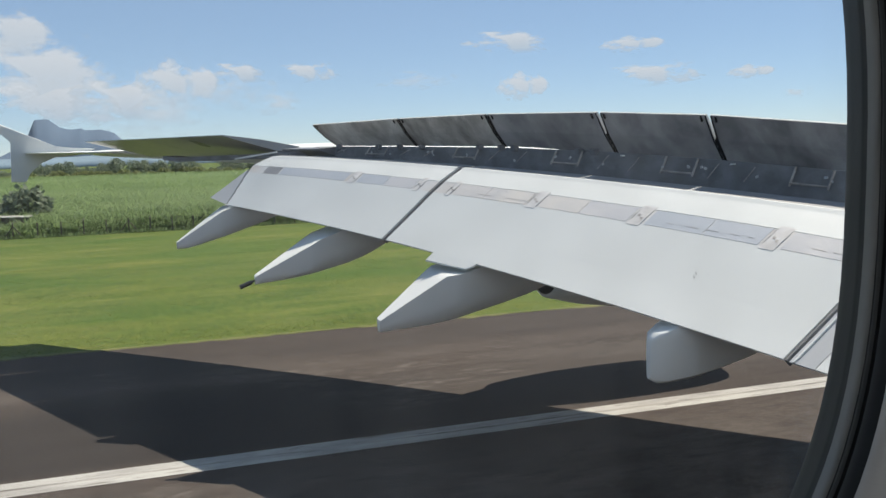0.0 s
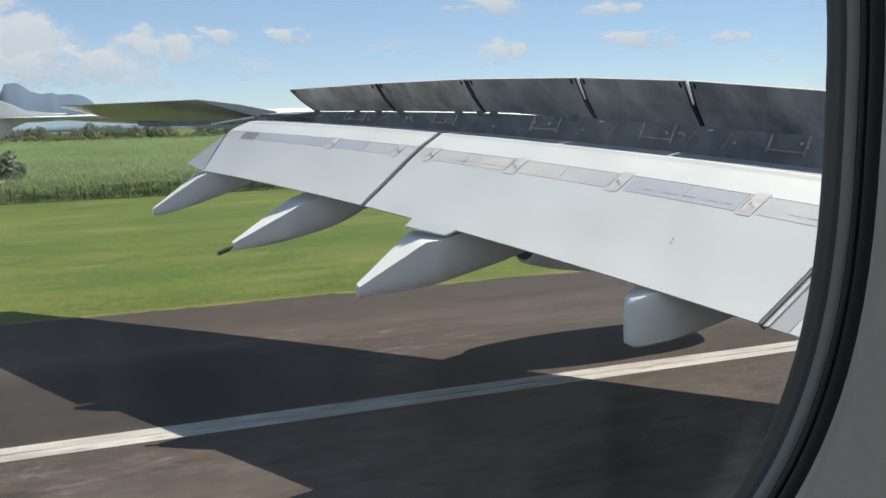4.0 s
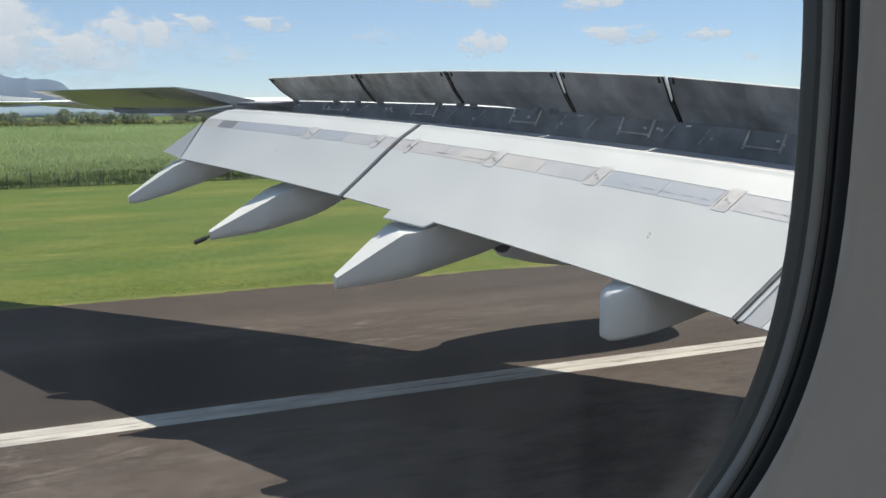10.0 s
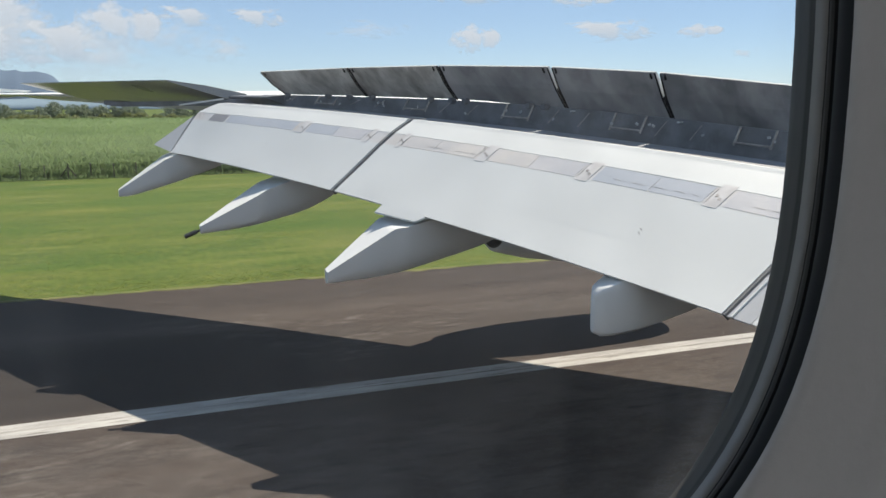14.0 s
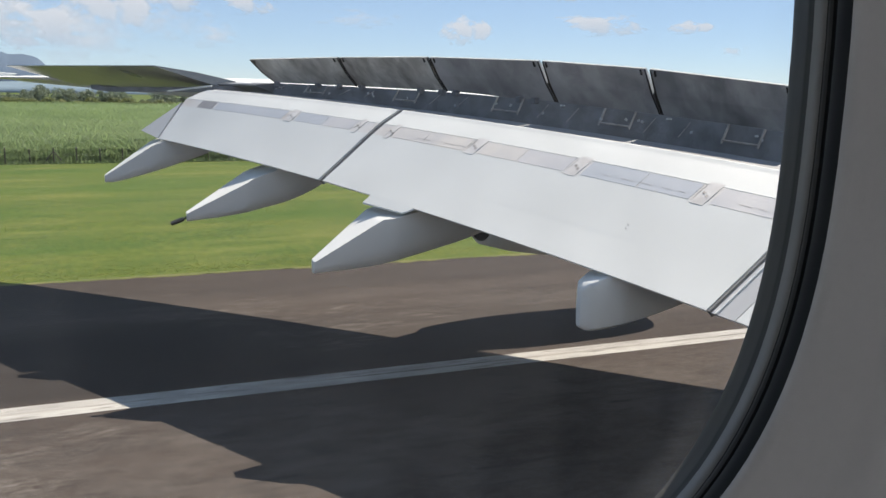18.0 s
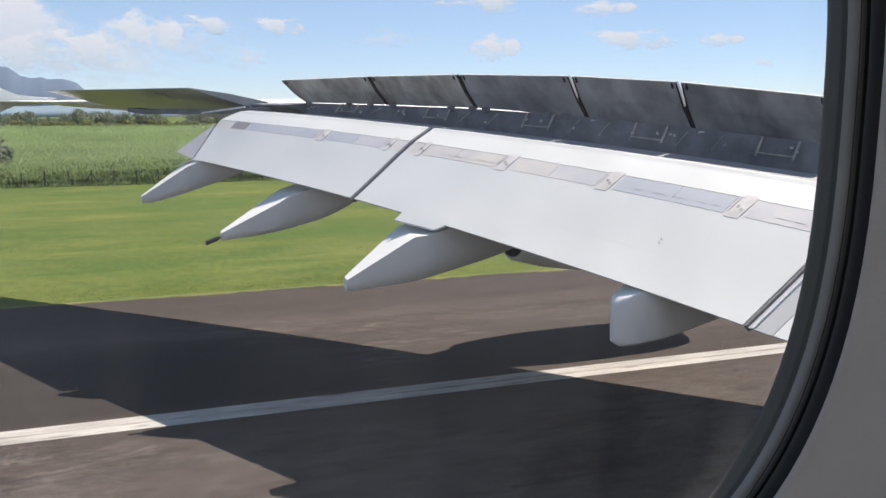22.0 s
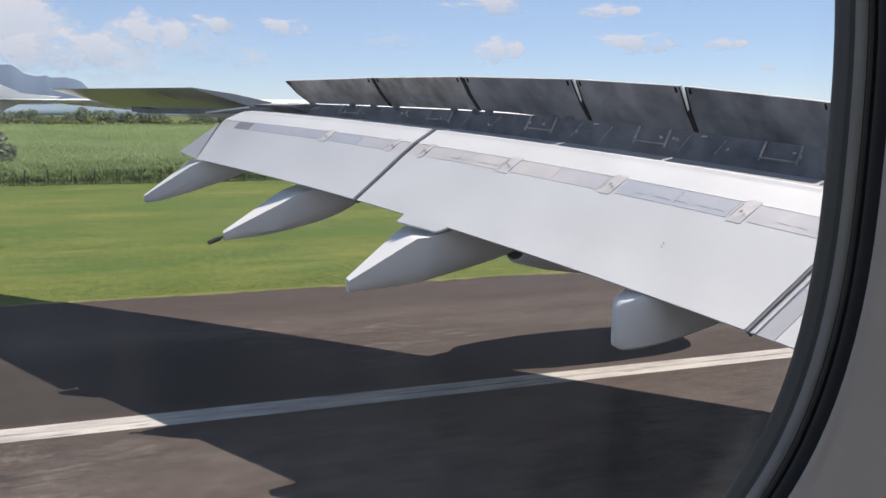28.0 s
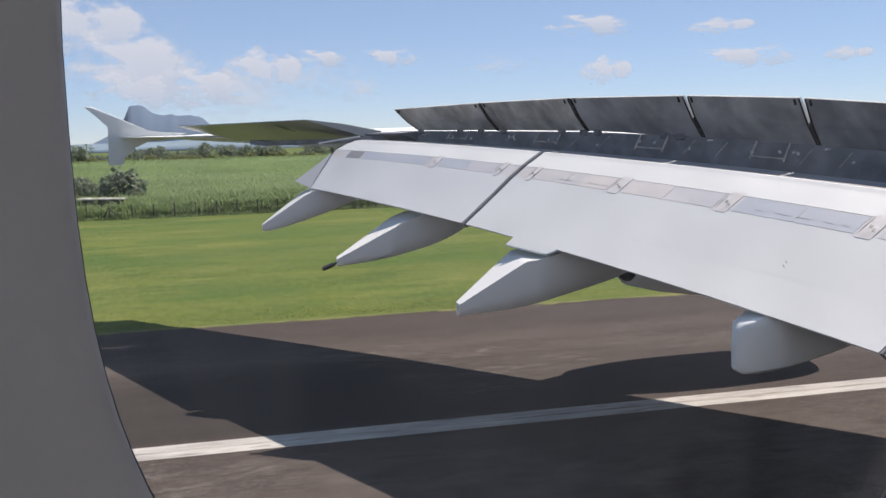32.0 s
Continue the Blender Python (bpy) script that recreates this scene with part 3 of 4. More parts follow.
def edge_to_square(y, half, n=96):
    pts = []
    for k in range(n):
        t = 2 * math.pi * k / n
        c, s = math.cos(t), math.sin(t)
        m = max(abs(c), abs(s))
        pts.append((WX + half[0] * c / m, y, WZ + half[1] * s / m))
    return pts


wall = obj("wall_cabin", loft([oval(0.152, 0.2212), oval(0.152, 0.2203), oval(0.1529, 0.2190), oval(0.156, 0.2178), oval(0.183, 0.2148), oval(0.187, 0.2135), oval(0.191, 0.2110), oval(0.196, 0.2100),
                               oval(0.30, 0.208), edge_to_square(0.208, (3.0, 0.92)), edge_to_square(0.228, (3.0, 0.92))], True, False), PANEL, None, "", True)
tagged(wall, "smooth grey plastic cabin wall lining round a window", "wall", kind="structure")
window = empty("window_1", "oval aircraft window with dark rubber seals and clear pane", "window", kind="structure")
part("inner_seal", loft([oval(0.1525, 0.2210), oval(0.1524, 0.2245), oval(0.1570, 0.2320), oval(0.1632, 0.2365)], True, False), SEAL_BLACK, window, "black rubber seal", True)
part("seal_groove", loft([oval(0.1632, 0.2365), oval(0.1644, 0.2372), oval(0.1650, 0.2388), oval(0.1636, 0.2396)], True, False), RUBBER, window, "black groove beside the seal", True)
part("seal_bead", loft([oval(0.1636, 0.2396), oval(0.1632, 0.2404), oval(0.1637, 0.2418), oval(0.1650, 0.2424), oval(0.1645, 0.2432)], True, False), GASKET, window, "dark grey rubber bead", True)
part("retainer_ring", loft([oval(0.1645, 0.2432), oval(0.1636, 0.2440), oval(0.1638, 0.2462), oval(0.1642, 0.2488)], True, False), RING, window, "grey plastic ring", True)
part("outer_seal", loft([oval(0.1642, 0.2488), oval(0.1650, 0.2496), oval(0.1652, 0.2518), oval(0.1664, 0.2540), oval(0.1690, 0.2580), oval(0.1725, 0.2640), oval(0.1756, 0.2690), oval(0.1810, 0.2750), oval(0.1900, 0.2775)], True, False), GASKET, window, "dark outer seal", True)
glass = bpy.data.materials.new("pane_glass")
glass.use_nodes = True
gn = glass.node_tree
gn.nodes.remove(gn.nodes["Principled BSDF"])
tr, gl, mx = gn.nodes.new("ShaderNodeBsdfTransparent"), gn.nodes.new("ShaderNodeBsdfGlossy"), gn.nodes.new("ShaderNodeMixShader")
gl.inputs["Roughness"].default_value = 0.02
mx.inputs[0].default_value = 0.012
gn.links.new(tr.outputs[0], mx.inputs[1]), gn.links.new(gl.outputs[0], mx.inputs[2])
dust, mx2 = gn.nodes.new("ShaderNodeBsdfTranslucent"), gn.nodes.new("ShaderNodeMixShader")      # thin film of dust and wipe marks
gtc, gmp, gns, gmr = gn.nodes.new("ShaderNodeTexCoord"), gn.nodes.new("ShaderNodeMapping"), gn.nodes.new("ShaderNodeTexNoise"), gn.nodes.new("ShaderNodeMapRange")
gmp.inputs["Scale"].default_value = (45, 1, 7)
gns.inputs["Scale"].default_value, gns.inputs["Detail"].default_value = 1.0, 5
gmr.inputs[1].default_value, gmr.inputs[2].default_value, gmr.inputs[3].default_value, gmr.inputs[4].default_value = 0.32, 0.75, 0.005, 0.015
gn.links.new(gtc.outputs["Object"], gmp.inputs[0]), gn.links.new(gmp.outputs[0], gns.inputs[0]), gn.links.new(gns.outputs[0], gmr.inputs[0])
gn.links.new(gmr.outputs[0], mx2.inputs[0]), gn.links.new(mx.outputs[0], mx2.inputs[1]), gn.links.new(dust.outputs[0], mx2.inputs[2])
gsp, rim = gn.nodes.new("ShaderNodeSeparateXYZ"), gn.nodes.new("ShaderNodeMapRange")
gn.links.new(gtc.outputs["Object"], gsp.inputs[0])


def step(op, a, b):
    q = gn.nodes.new("ShaderNodeMath")
    q.operation = op
    for k, v in enumerate((a, b)):
        if isinstance(v, float):
            q.inputs[k].default_value = v
        else:
            gn.links.new(v, q.inputs[k])
    return q.outputs[0]


def away(axis, mid, reach):               # distance from the pane's middle, to the oval's power
    return step("POWER", step("ABSOLUTE", step("DIVIDE", step("SUBTRACT", gsp.outputs[axis], mid), reach), 0.0), NEXP)


round_out = step("POWER", step("ADD", away(0, WX, 0.181), away(2, WZ, 0.2033)), 1 / NEXP)
rim.interpolation_type = "SMOOTHSTEP"
rim.inputs[1].default_value, rim.inputs[2].default_value, rim.inputs[4].default_value = 0.93, 1.0, 0.016
gn.links.new(round_out, rim.inputs[0])
gn.links.new(step("ADD", gmr.outputs[0], rim.outputs[0]), mx2.inputs[0])
mx = mx2
gn.links.new(mx.outputs[0], gn.nodes["Material Output"].inputs[0])
pane = part("pane", loft([oval(0.188, 0.2777), oval(0.188, 0.2815)]), glass, window, "clear acrylic pane")
pane.visible_shadow = False
skin = obj("wall_window_belt", loft([oval(0.228, 0.284), oval(0.25, 0.328), edge_to_square(0.328, (0.9, 0.62)), edge_to_square(0.284, (0.9, 0.62))], True, False), WHITE)
tagged(skin, "white outer skin round the aircraft window", "wall", kind="structure")
V, F = [], []
NA = 72
xs = [-14, -10, -6, -3, WX - 0.85, WX + 0.85, 3, 8, 14, 20, 26, 32, 36]
for x in xs:
    for k in range(NA):
        a = 2 * math.pi * k / NA
        V.append((x, -3.245 + 3.57 * math.cos(a), 6.5 + 4.3 * math.sin(a)))
for i in range(len(xs) - 1):
    for k in range(NA):
        z = 6.5 + 4.3 * math.sin(2 * math.pi * (k + 0.5) / NA)
        if i == 4 and abs(z - 6.5) < 0.5 and math.cos(2 * math.pi * (k + 0.5) / NA) > 0:
            continue
        a, b = i * NA + k, i * NA + (k + 1) % NA
        F.append((a, b, b + NA, a + NA))
F += [tuple(range(NA)), tuple(range((len(xs) - 1) * NA, len(xs) * NA))]
tagged(raw("wall_fuselage", V, F, WHITE, smooth=True), "white outer skin of the aircraft fuselage", "wall", kind="structure")
b = bmesh.new()
box(b, (-2.9, -6.3, 5.56), (3.1, 0.21, 5.6))
tagged(obj("floor", b, PANEL), "plain grey cabin floor", "floor", kind="structure")
b = bmesh.new()
box(b, (-2.9, -6.3, 7.4), (3.1, 0.21, 7.44))
tagged(obj("ceiling", b, PANEL), "plain pale cabin ceiling", "ceiling", kind="structure")
for name, lo, hi in (("wall_aft", (-2.95, -6.3, 5.56), (-2.9, 0.21, 7.44)), ("wall_forward", (3.1, -6.3, 5.56), (3.15, 0.21, 7.44)), ("wall_far", (-2.9, -6.35, 5.56), (3.1, -6.3, 7.44))):
    b = bmesh.new()
    box(b, lo, hi)
    tagged(obj(name, b, PANEL), "plain grey cabin wall", "wall", kind="structure")

# ---- ground ----
def grass():
    m = mat("mown_grass", (0.098, 0.128, 0.021), 0.9, 0, 0.30, 0.11, 2.2, 0.02, stretch=(0.30, 1, 1), detail=12, grain=0.74, dark=(0.046, 0.086, 0.014))
    n, l = m.node_tree.nodes, m.node_tree.links
    bsdf = n["Principled BSDF"]
    bsdf.inputs["Specular IOR Level"].default_value = 0.2
    col = bsdf.inputs["Base Color"].links[0].from_socket
    tc = n.new("ShaderNodeTexCoord")
    for scale, stretch, lo, hi, color, most in ((0.28, (0.25, 1, 1), 0.50, 0.66, (0.165, 0.165, 0.038), 0.45), (0.45, (0.3, 1, 1), 0.52, 0.64, (0.040, 0.074, 0.012), 0.5),
                                                (2.6, (1.3, 0.4, 1), 0.48, 0.64, (0.165, 0.172, 0.040), 0.36), (3.3, (1.3, 0.4, 1), 0.48, 0.62, (0.038, 0.066, 0.011), 0.42),
                                                (0.42, (0.26, 0.9, 1), 0.50, 0.66, (0.180, 0.178, 0.050), 0.42), (0.16, (0.34, 0.8, 1), 0.49, 0.60, (0.044, 0.092, 0.012), 0.55)):
        mp, ns, mr, mx = n.new("ShaderNodeMapping"), n.new("ShaderNodeTexNoise"), n.new("ShaderNodeMapRange"), n.new("ShaderNodeMix")
        mp.inputs["Scale"].default_value, mp.inputs["Location"].default_value = stretch, (scale * 7, 0, 0)
        ns.inputs["Scale"].default_value, ns.inputs["Detail"].default_value, ns.inputs["Roughness"].default_value = scale, 6, 0.6
        mr.inputs[1].default_value, mr.inputs[2].default_value, mr.inputs[4].default_value = lo, hi, most
        mx.data_type = "RGBA"
        mx.inputs[7].default_value = (*color, 1)
        l.new(tc.outputs["Object"], mp.inputs[0]), l.new(mp.outputs[0], ns.inputs[0]), l.new(ns.outputs[0], mr.inputs[0])
        l.new(mr.outputs[0], mx.inputs[0]), l.new(col, mx.inputs[6])
        col = mx.outputs[2]
    l.new(col, bsdf.inputs["Base Color"])
    return m


GRASS = grass()
def asphalt():
    m = mat("asphalt", (0.0645, 0.0508, 0.0428), 0.85, 0, 0.14, 0.16, 5, 0.004, stretch=(0.22, 1, 1), dark=(0.0495, 0.0402, 0.0350))
    n, l = m.node_tree.nodes, m.node_tree.links
    bsdf = n["Principled BSDF"]
    bsdf.inputs["Specular IOR Level"].default_value = 0.12
    under = bsdf.inputs["Base Color"].links[0].from_socket
    tc = n.new("ShaderNodeTexCoord")

    def layer(scale, lo, hi, stretch, detail=6):
        mp, ns, mr = n.new("ShaderNodeMapping"), n.new("ShaderNodeTexNoise"), n.new("ShaderNodeMapRange")
        mp.inputs["Scale"].default_value = stretch
        ns.inputs["Scale"].default_value, ns.inputs["Detail"].default_value, ns.inputs["Roughness"].default_value = scale, detail, 0.65
        mr.inputs[1].default_value, mr.inputs[2].default_value = lo, hi
        l.new(tc.outputs["Object"], mp.inputs[0]), l.new(mp.outputs[0], ns.inputs[0]), l.new(ns.outputs[0], mr.inputs[0])
        return mr.outputs[0]

    def over(below, fac, color):
        mx = n.new("ShaderNodeMix")
        mx.data_type = "RGBA"
        mx.inputs[7].default_value = (*color, 1)
        l.new(fac, mx.inputs[0]), l.new(below, mx.inputs[6])
        return mx.outputs[2]

    def both(a, b):
        mu = n.new("ShaderNodeMath")
        mu.operation = "MULTIPLY"
        l.new(a, mu.inputs[0]), l.new(b, mu.inputs[1])
        return mu.outputs[0]

    patch = layer(0.09, 0.46, 0.60, (0.5, 1, 1), 3)
    col = over(under, layer(0.35, 0.52, 0.80, (0.10, 1, 1)), (0.068, 0.057, 0.050))
    sep = n.new("ShaderNodeSeparateXYZ")
    l.new(tc.outputs["Object"], sep.inputs[0])

    def band(a, b, lo, hi, axis=1):
        mr = n.new("ShaderNodeMapRange")
        mr.interpolation_type = "SMOOTHSTEP"
        mr.inputs[1].default_value, mr.inputs[2].default_value, mr.inputs[3].default_value, mr.inputs[4].default_value = a, b, lo, hi
        l.new(sep.outputs[axis], mr.inputs[0])
        return mr.outputs[0]

    col = over(col, band(26.0, 27.2, 0.0, 0.45), (0.034, 0.030, 0.028))          # the shoulder's darker strip
    patch = both(both(patch, band(17.6, 20.0, 0.25, 1.0)), band(25.5, 28.0, 1.0, 0.3))
    col = over(col, both(layer(0.5, 0.42, 0.62, (0.12, 1, 1), 6), both(band(19.0, 21.0, 0.0, 0.5), band(24.5, 27.0, 1.0, 0.1))), (0.110, 0.096, 0.084))
    col = over(col, both(patch, layer(1.5, 0.50, 0.66, (0.14, 1, 1), 9)), (0.145, 0.128, 0.112))
    # chipped pale flecks, thickest on one scuffed stretch beyond the edge line
    stretch_x = both(band(-2.0, 3.0, 0.12, 1.0, 0), band(10.0, 15.0, 1.0, 0.15, 0))
    flecks = both(both(layer(8.0, 0.54, 0.63, (0.24, 0.7, 1), 4), layer(0.7, 0.40, 0.60, (0.22, 1, 1), 4)), stretch_x)
    col = over(col, both(both(flecks, band(19.2, 20.6, 0.04, 0.55)), band(23.5, 26.5, 1.0, 0.2)), (0.26, 0.235, 0.21))
    col = over(col, both(layer(0.9, 0.40, 0.70, (0.7, 1, 1), 7), band(15.5, 17.5, 0.8, 0.1)), (0.098, 0.086, 0.076))
    # broken pale stains and dark tar patches on the near side of the line
    near = both(band(16.4, 17.4, 1.0, 0.0), band(-2.0, 3.0, 1.0, 0.2, 0))
    col = over(col, both(both(layer(0.8, 0.46, 0.60, (0.5, 1, 1), 5), near), layer(3.0, 0.30, 0.55, (0.5, 1, 1), 8)), (0.048, 0.042, 0.038))
    col = over(col, both(both(layer(1.3, 0.50, 0.64, (0.5, 1, 1), 9), near), layer(7.0, 0.40, 0.66, (0.5, 1, 1), 8)), (0.150, 0.136, 0.121))
    # stone grain and tyre-rubbed streaks
    col = over(col, both(layer(16.0, 0.48, 0.66, (0.45, 1, 1), 5), layer(0.8, 0.35, 0.65, (0.3, 1, 1), 3)), (0.098, 0.084, 0.073))
    col = over(col, both(layer(5.0, 0.50, 0.68, (0.16, 1, 1), 6), layer(0.6, 0.30, 0.70, (0.3, 1, 1), 3)), (0.034, 0.030, 0.027))
    # darker strip just beyond the edge line
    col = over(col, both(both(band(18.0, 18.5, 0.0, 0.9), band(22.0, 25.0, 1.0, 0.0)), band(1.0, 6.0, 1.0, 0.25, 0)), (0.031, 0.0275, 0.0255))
    l.new(col, bsdf.inputs["Base Color"])
    return m


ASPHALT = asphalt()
VERGE = mat("dry_turf", (0.135, 0.130, 0.038), 0.9, 0, 0.25, 0.6, 5, 0.01, stretch=(0.5, 1, 1), dark=(0.075, 0.10, 0.018))
LINE = mat("worn_white_paint", (0.40, 0.392, 0.362), 0.8, 0, 0.2, 1.8, 12, 0.003, stretch=(0.3, 1, 1), dark=(0.27, 0.26, 0.24))
LINE_OLD = mat("faded_paint", (0.34, 0.325, 0.30), 0.8, 0, 0.16, 1.2, 9, 0.003, stretch=(0.2, 1, 1), dark=(0.26, 0.24, 0.22))


def chipped(m, color, scale, lo, hi, stretch):
    """Lets what lies below show where the paint has worn off."""
    n, l = m.node_tree.nodes, m.node_tree.links
    bsdf = n["Principled BSDF"]
    tc, mp, ns, mr, mx = (n.new("ShaderNode" + k) for k in ("TexCoord", "Mapping", "TexNoise", "MapRange", "Mix"))
    mp.inputs["Scale"].default_value = stretch
    ns.inputs["Scale"].default_value, ns.inputs["Detail"].default_value, ns.inputs["Roughness"].default_value = scale, 8, 0.65
    mr.inputs[1].default_value, mr.inputs[2].default_value, mr.inputs[4].default_value = lo, hi, 0.85
    mx.data_type = "RGBA"
    mx.inputs[7].default_value = (*color, 1)
    l.new(tc.outputs["Object"], mp.inputs[0]), l.new(mp.outputs[0], ns.inputs[0]), l.new(ns.outputs[0], mr.inputs[0])
    l.new(mr.outputs[0], mx.inputs[0]), l.new(bsdf.inputs["Base Color"].links[0].from_socket, mx.inputs[6])
    l.new(mx.outputs[2], bsdf.inputs["Base Color"])
    return m


chipped(LINE, (0.085, 0.072, 0.062), 2.2, 0.56, 0.70, (0.35, 2.2, 1))
chipped(LINE_OLD, (0.085, 0.072, 0.062), 2.5, 0.46, 0.58, (0.25, 2.5, 1))
YELLOW = chipped(mat("yellow_paint", (0.52, 0.32, 0.055), 0.75, 0, 0.15, 1.5, 12, 0.003, dark=(0.40, 0.24, 0.05)), (0.085, 0.072, 0.062), 2.0, 0.60, 0.72, (1, 1, 1))
CANE = mat("sugar_cane", (0.19, 0.25, 0.085), 0.6, 0, 0.2, 0.05, 0.6, 0, dark=(0.13, 0.19, 0.06))
# leaf colour paled and cooled by painted distance haze; near bushes share it
LEAF = mat("bush_leaves", (0.24, 0.285, 0.195), 0.7, 0, 0.25, 0.15, 1.2, 0, dark=(0.165, 0.205, 0.145))
TUFT = leafy(mat("grass_blades", (0.25, 0.265, 0.04), 0.8, 0, 0.2, 0.09, 6, 0, stretch=(0.3, 1, 1), dark=(0.15, 0.20, 0.028)))
CANE_LEAF = leafy(mat("cane_leaf", (0.25, 0.335, 0.15), 0.6, 0, 0.2, 0.05, 0.6, 0, dark=(0.20, 0.275, 0.125)), 0.62)
leafy(LEAF, 0.4)
BARK = mat("bark", (0.12, 0.09, 0.06), 0.9, 0, 0.2, 3, 20, 0.01)
DIRT = mat("bare_earth", (0.135, 0.14, 0.06), 0.9, 0, 0.2, 0.4, 6, 0.01, stretch=(0.3, 1, 1))
POST = mat("dark_post", (0.13, 0.11, 0.09), 0.8, 0, 0.2, 4, 30)
# aerial haze is mixed into the base colours of both far ranges
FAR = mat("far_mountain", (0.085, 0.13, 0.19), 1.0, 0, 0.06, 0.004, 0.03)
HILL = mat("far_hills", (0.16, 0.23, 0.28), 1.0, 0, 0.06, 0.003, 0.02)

b = bmesh.new()
bmesh.ops.create_circle(b, cap_ends=True, segments=96, radius=4700)
tagged(obj("ground", b, GRASS), "mown green grass beside the runway", "grass", kind="structure")
SKEW = radians(-2.06)                    # the runway's edge against the aircraft's length
b = bmesh.new()
box(b, (-400, -60, -0.05), (700, 30.2, 0.03))
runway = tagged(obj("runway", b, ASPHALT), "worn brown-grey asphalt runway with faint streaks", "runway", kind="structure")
b = bmesh.new()
box(b, (-400, 17.32, 0.02), (700, 17.66, 0.035))
box(b, (-400, 17.75, 0.02), (700, 18.10, 0.035))
edge = tagged(obj("runway_edge_line", b, LINE), "worn white painted edge line on asphalt", "road marking", kind="structure")
b = bmesh.new()
box(b, (-400, 17.66, 0.02), (700, 17.75, 0.033))
part("worn_centre", b, LINE_OLD, edge)
runway.rotation_euler.z = edge.rotation_euler.z = SKEW


# ---- markings further along the runway, where the aircraft turns off ----
def marking(name, label):
    e = empty(name, label, "road marking", kind="structure")
    e.rotation_euler.z = SKEW
    return e


def ribbon(name, pts, width, material, parent):
    """A painted line through points in the ground plane."""
    secs = []
    for k, p in enumerate(pts):
        d = (Vector(pts[min(k + 1, len(pts) - 1)]) - Vector(pts[max(k - 1, 0)])).normalized() * width / 2
        secs.append([(p[0] - d.y, p[1] + d.x, 0.035), (p[0] + d.y, p[1] - d.x, 0.035), (p[0] + d.y, p[1] - d.x, 0.02), (p[0] - d.y, p[1] + d.x, 0.02)])
    return part(name, loft(secs), material, parent)


far_edge = marking("runway_edge_line_2", "worn broad white edge line where the taxiway leaves the runway")
ribbon("line", [(-300, -13.6), (600, -13.6)], 0.85, LINE, far_edge)
centre = marking("runway_centre_line", "white dashes along the middle of the runway")
for k in range(9):
    ribbon("dash", [(130 + 28 * k, 3.9), (144 + 28 * k, 3.9)], 0.5, LINE, centre)
for name, y in (("aiming_block_1", -4.6), ("aiming_block_2", 12.2)):
    blk = marking(name, "large solid white block painted on the runway")
    ribbon("block", [(112, y), (142, y)], 4.8, LINE, blk)
turn_off = marking("taxiway_line", "thin double yellow line curving off the runway")
for off in (0, 0.32):
    arc = [(70 + 45.7 - 19.5 * math.sin(a), -14.1 - off - 15.5 * (1 - math.cos(a))) for a in np.linspace(0, 1.45, 20)]
    ribbon("line", arc, 0.14, YELLOW, turn_off)
ribbon("branch", [(115, -14.6), (115.5, -21.4)], 0.3, YELLOW, turn_off)
lead = marking("taxiway_lead_line", "yellow line curving from the runway towards the taxiway")
ribbon("line", [(64 + 42 * math.sin(a), 3.4 - 30 * (1 - math.cos(a))) for a in np.linspace(0, 1.5, 30)], 0.3, YELLOW, lead)

b = bmesh.new()
box(b, (-200, 81.6, -0.02), (200, 82.9, 0.02))
tagged(obj("perimeter_track", b, DIRT), "narrow bare earth track along the fence", "track", kind="structure")

rng = np.random.default_rng(4)
# uneven grass edge: tufts along the asphalt
def blades(name, pts, heights, width, count, material, spread, lean=0.5):
    V, F = [], []
    for (x, y, z), h in zip(pts, heights):
        for _ in range(count):
            a = rng.uniform(0, 2 * math.pi)
            dx, dy = math.cos(a), math.sin(a)
            bx, by = x + rng.normal(0, spread), y + rng.normal(0, spread)
            hh = h * rng.uniform(0.65, 1.1)
            ln = hh * lean * rng.uniform(0.3, 1.0)
            px, py = -dy * width, dx * width
            i = len(V)
            V += [(bx - px, by - py, z), (bx + px, by + py, z), (bx + px * 0.9 + dx * ln * 0.4, by + py * 0.9 + dy * ln * 0.4, z + hh * 0.7),
                  (bx - px * 0.9 + dx * ln * 0.4, by - py * 0.9 + dy * ln * 0.4, z + hh * 0.7), (bx + dx * ln, by + dy * ln, z + hh * rng.uniform(0.8, 1.0))]
            F += [(i, i + 1, i + 2, i + 3), (i + 3, i + 2, i + 4)]
    return raw(name, V, F, material)


n = 3500
ys = 30.75 + 2.6 * rng.uniform(0, 1, n) ** 2.0
xs = -0.2 * ys - 2 + (0.78 * ys + 4) * rng.uniform(0, 1, n)
keep = [noise.noise(Vector((x * 0.12, y * 0.35, 3))) + rng.uniform(-0.6, 0.6) > -0.05 or y < 31 for x, y in zip(xs, ys)]
spots = [(x, y - 0.25 * abs(math.sin(x * 0.9) * math.sin(x * 2.3 + 1)) * (y < 31.2), 0) for x, y, k in zip(xs, ys, keep) if k]
tufts = tagged(blades("grass_tufts", spots, rng.uniform(0.006, 0.014, len(spots)), 0.03, 2, TUFT, 0.09, 3.0), "short uneven grass tufts beside the asphalt", "grass", kind="stuff")
tufts.matrix_world = pose(0, -0.25, 0, 0, 0, -2.06)

# uneven clumps over the mown field
FIELD = leafy(mat("field_blades", (0.205, 0.225, 0.045), 0.8, 0, 0.2, 0.2, 6, 0, stretch=(0.3, 1, 1), dark=(0.095, 0.14, 0.024)), 0.4)
n = 26000
ys = 31.0 + 26 * rng.uniform(0, 1, n) ** 1.3
xs = -0.26 * ys - 2 + (0.95 * ys + 2) * rng.uniform(0, 1, n)
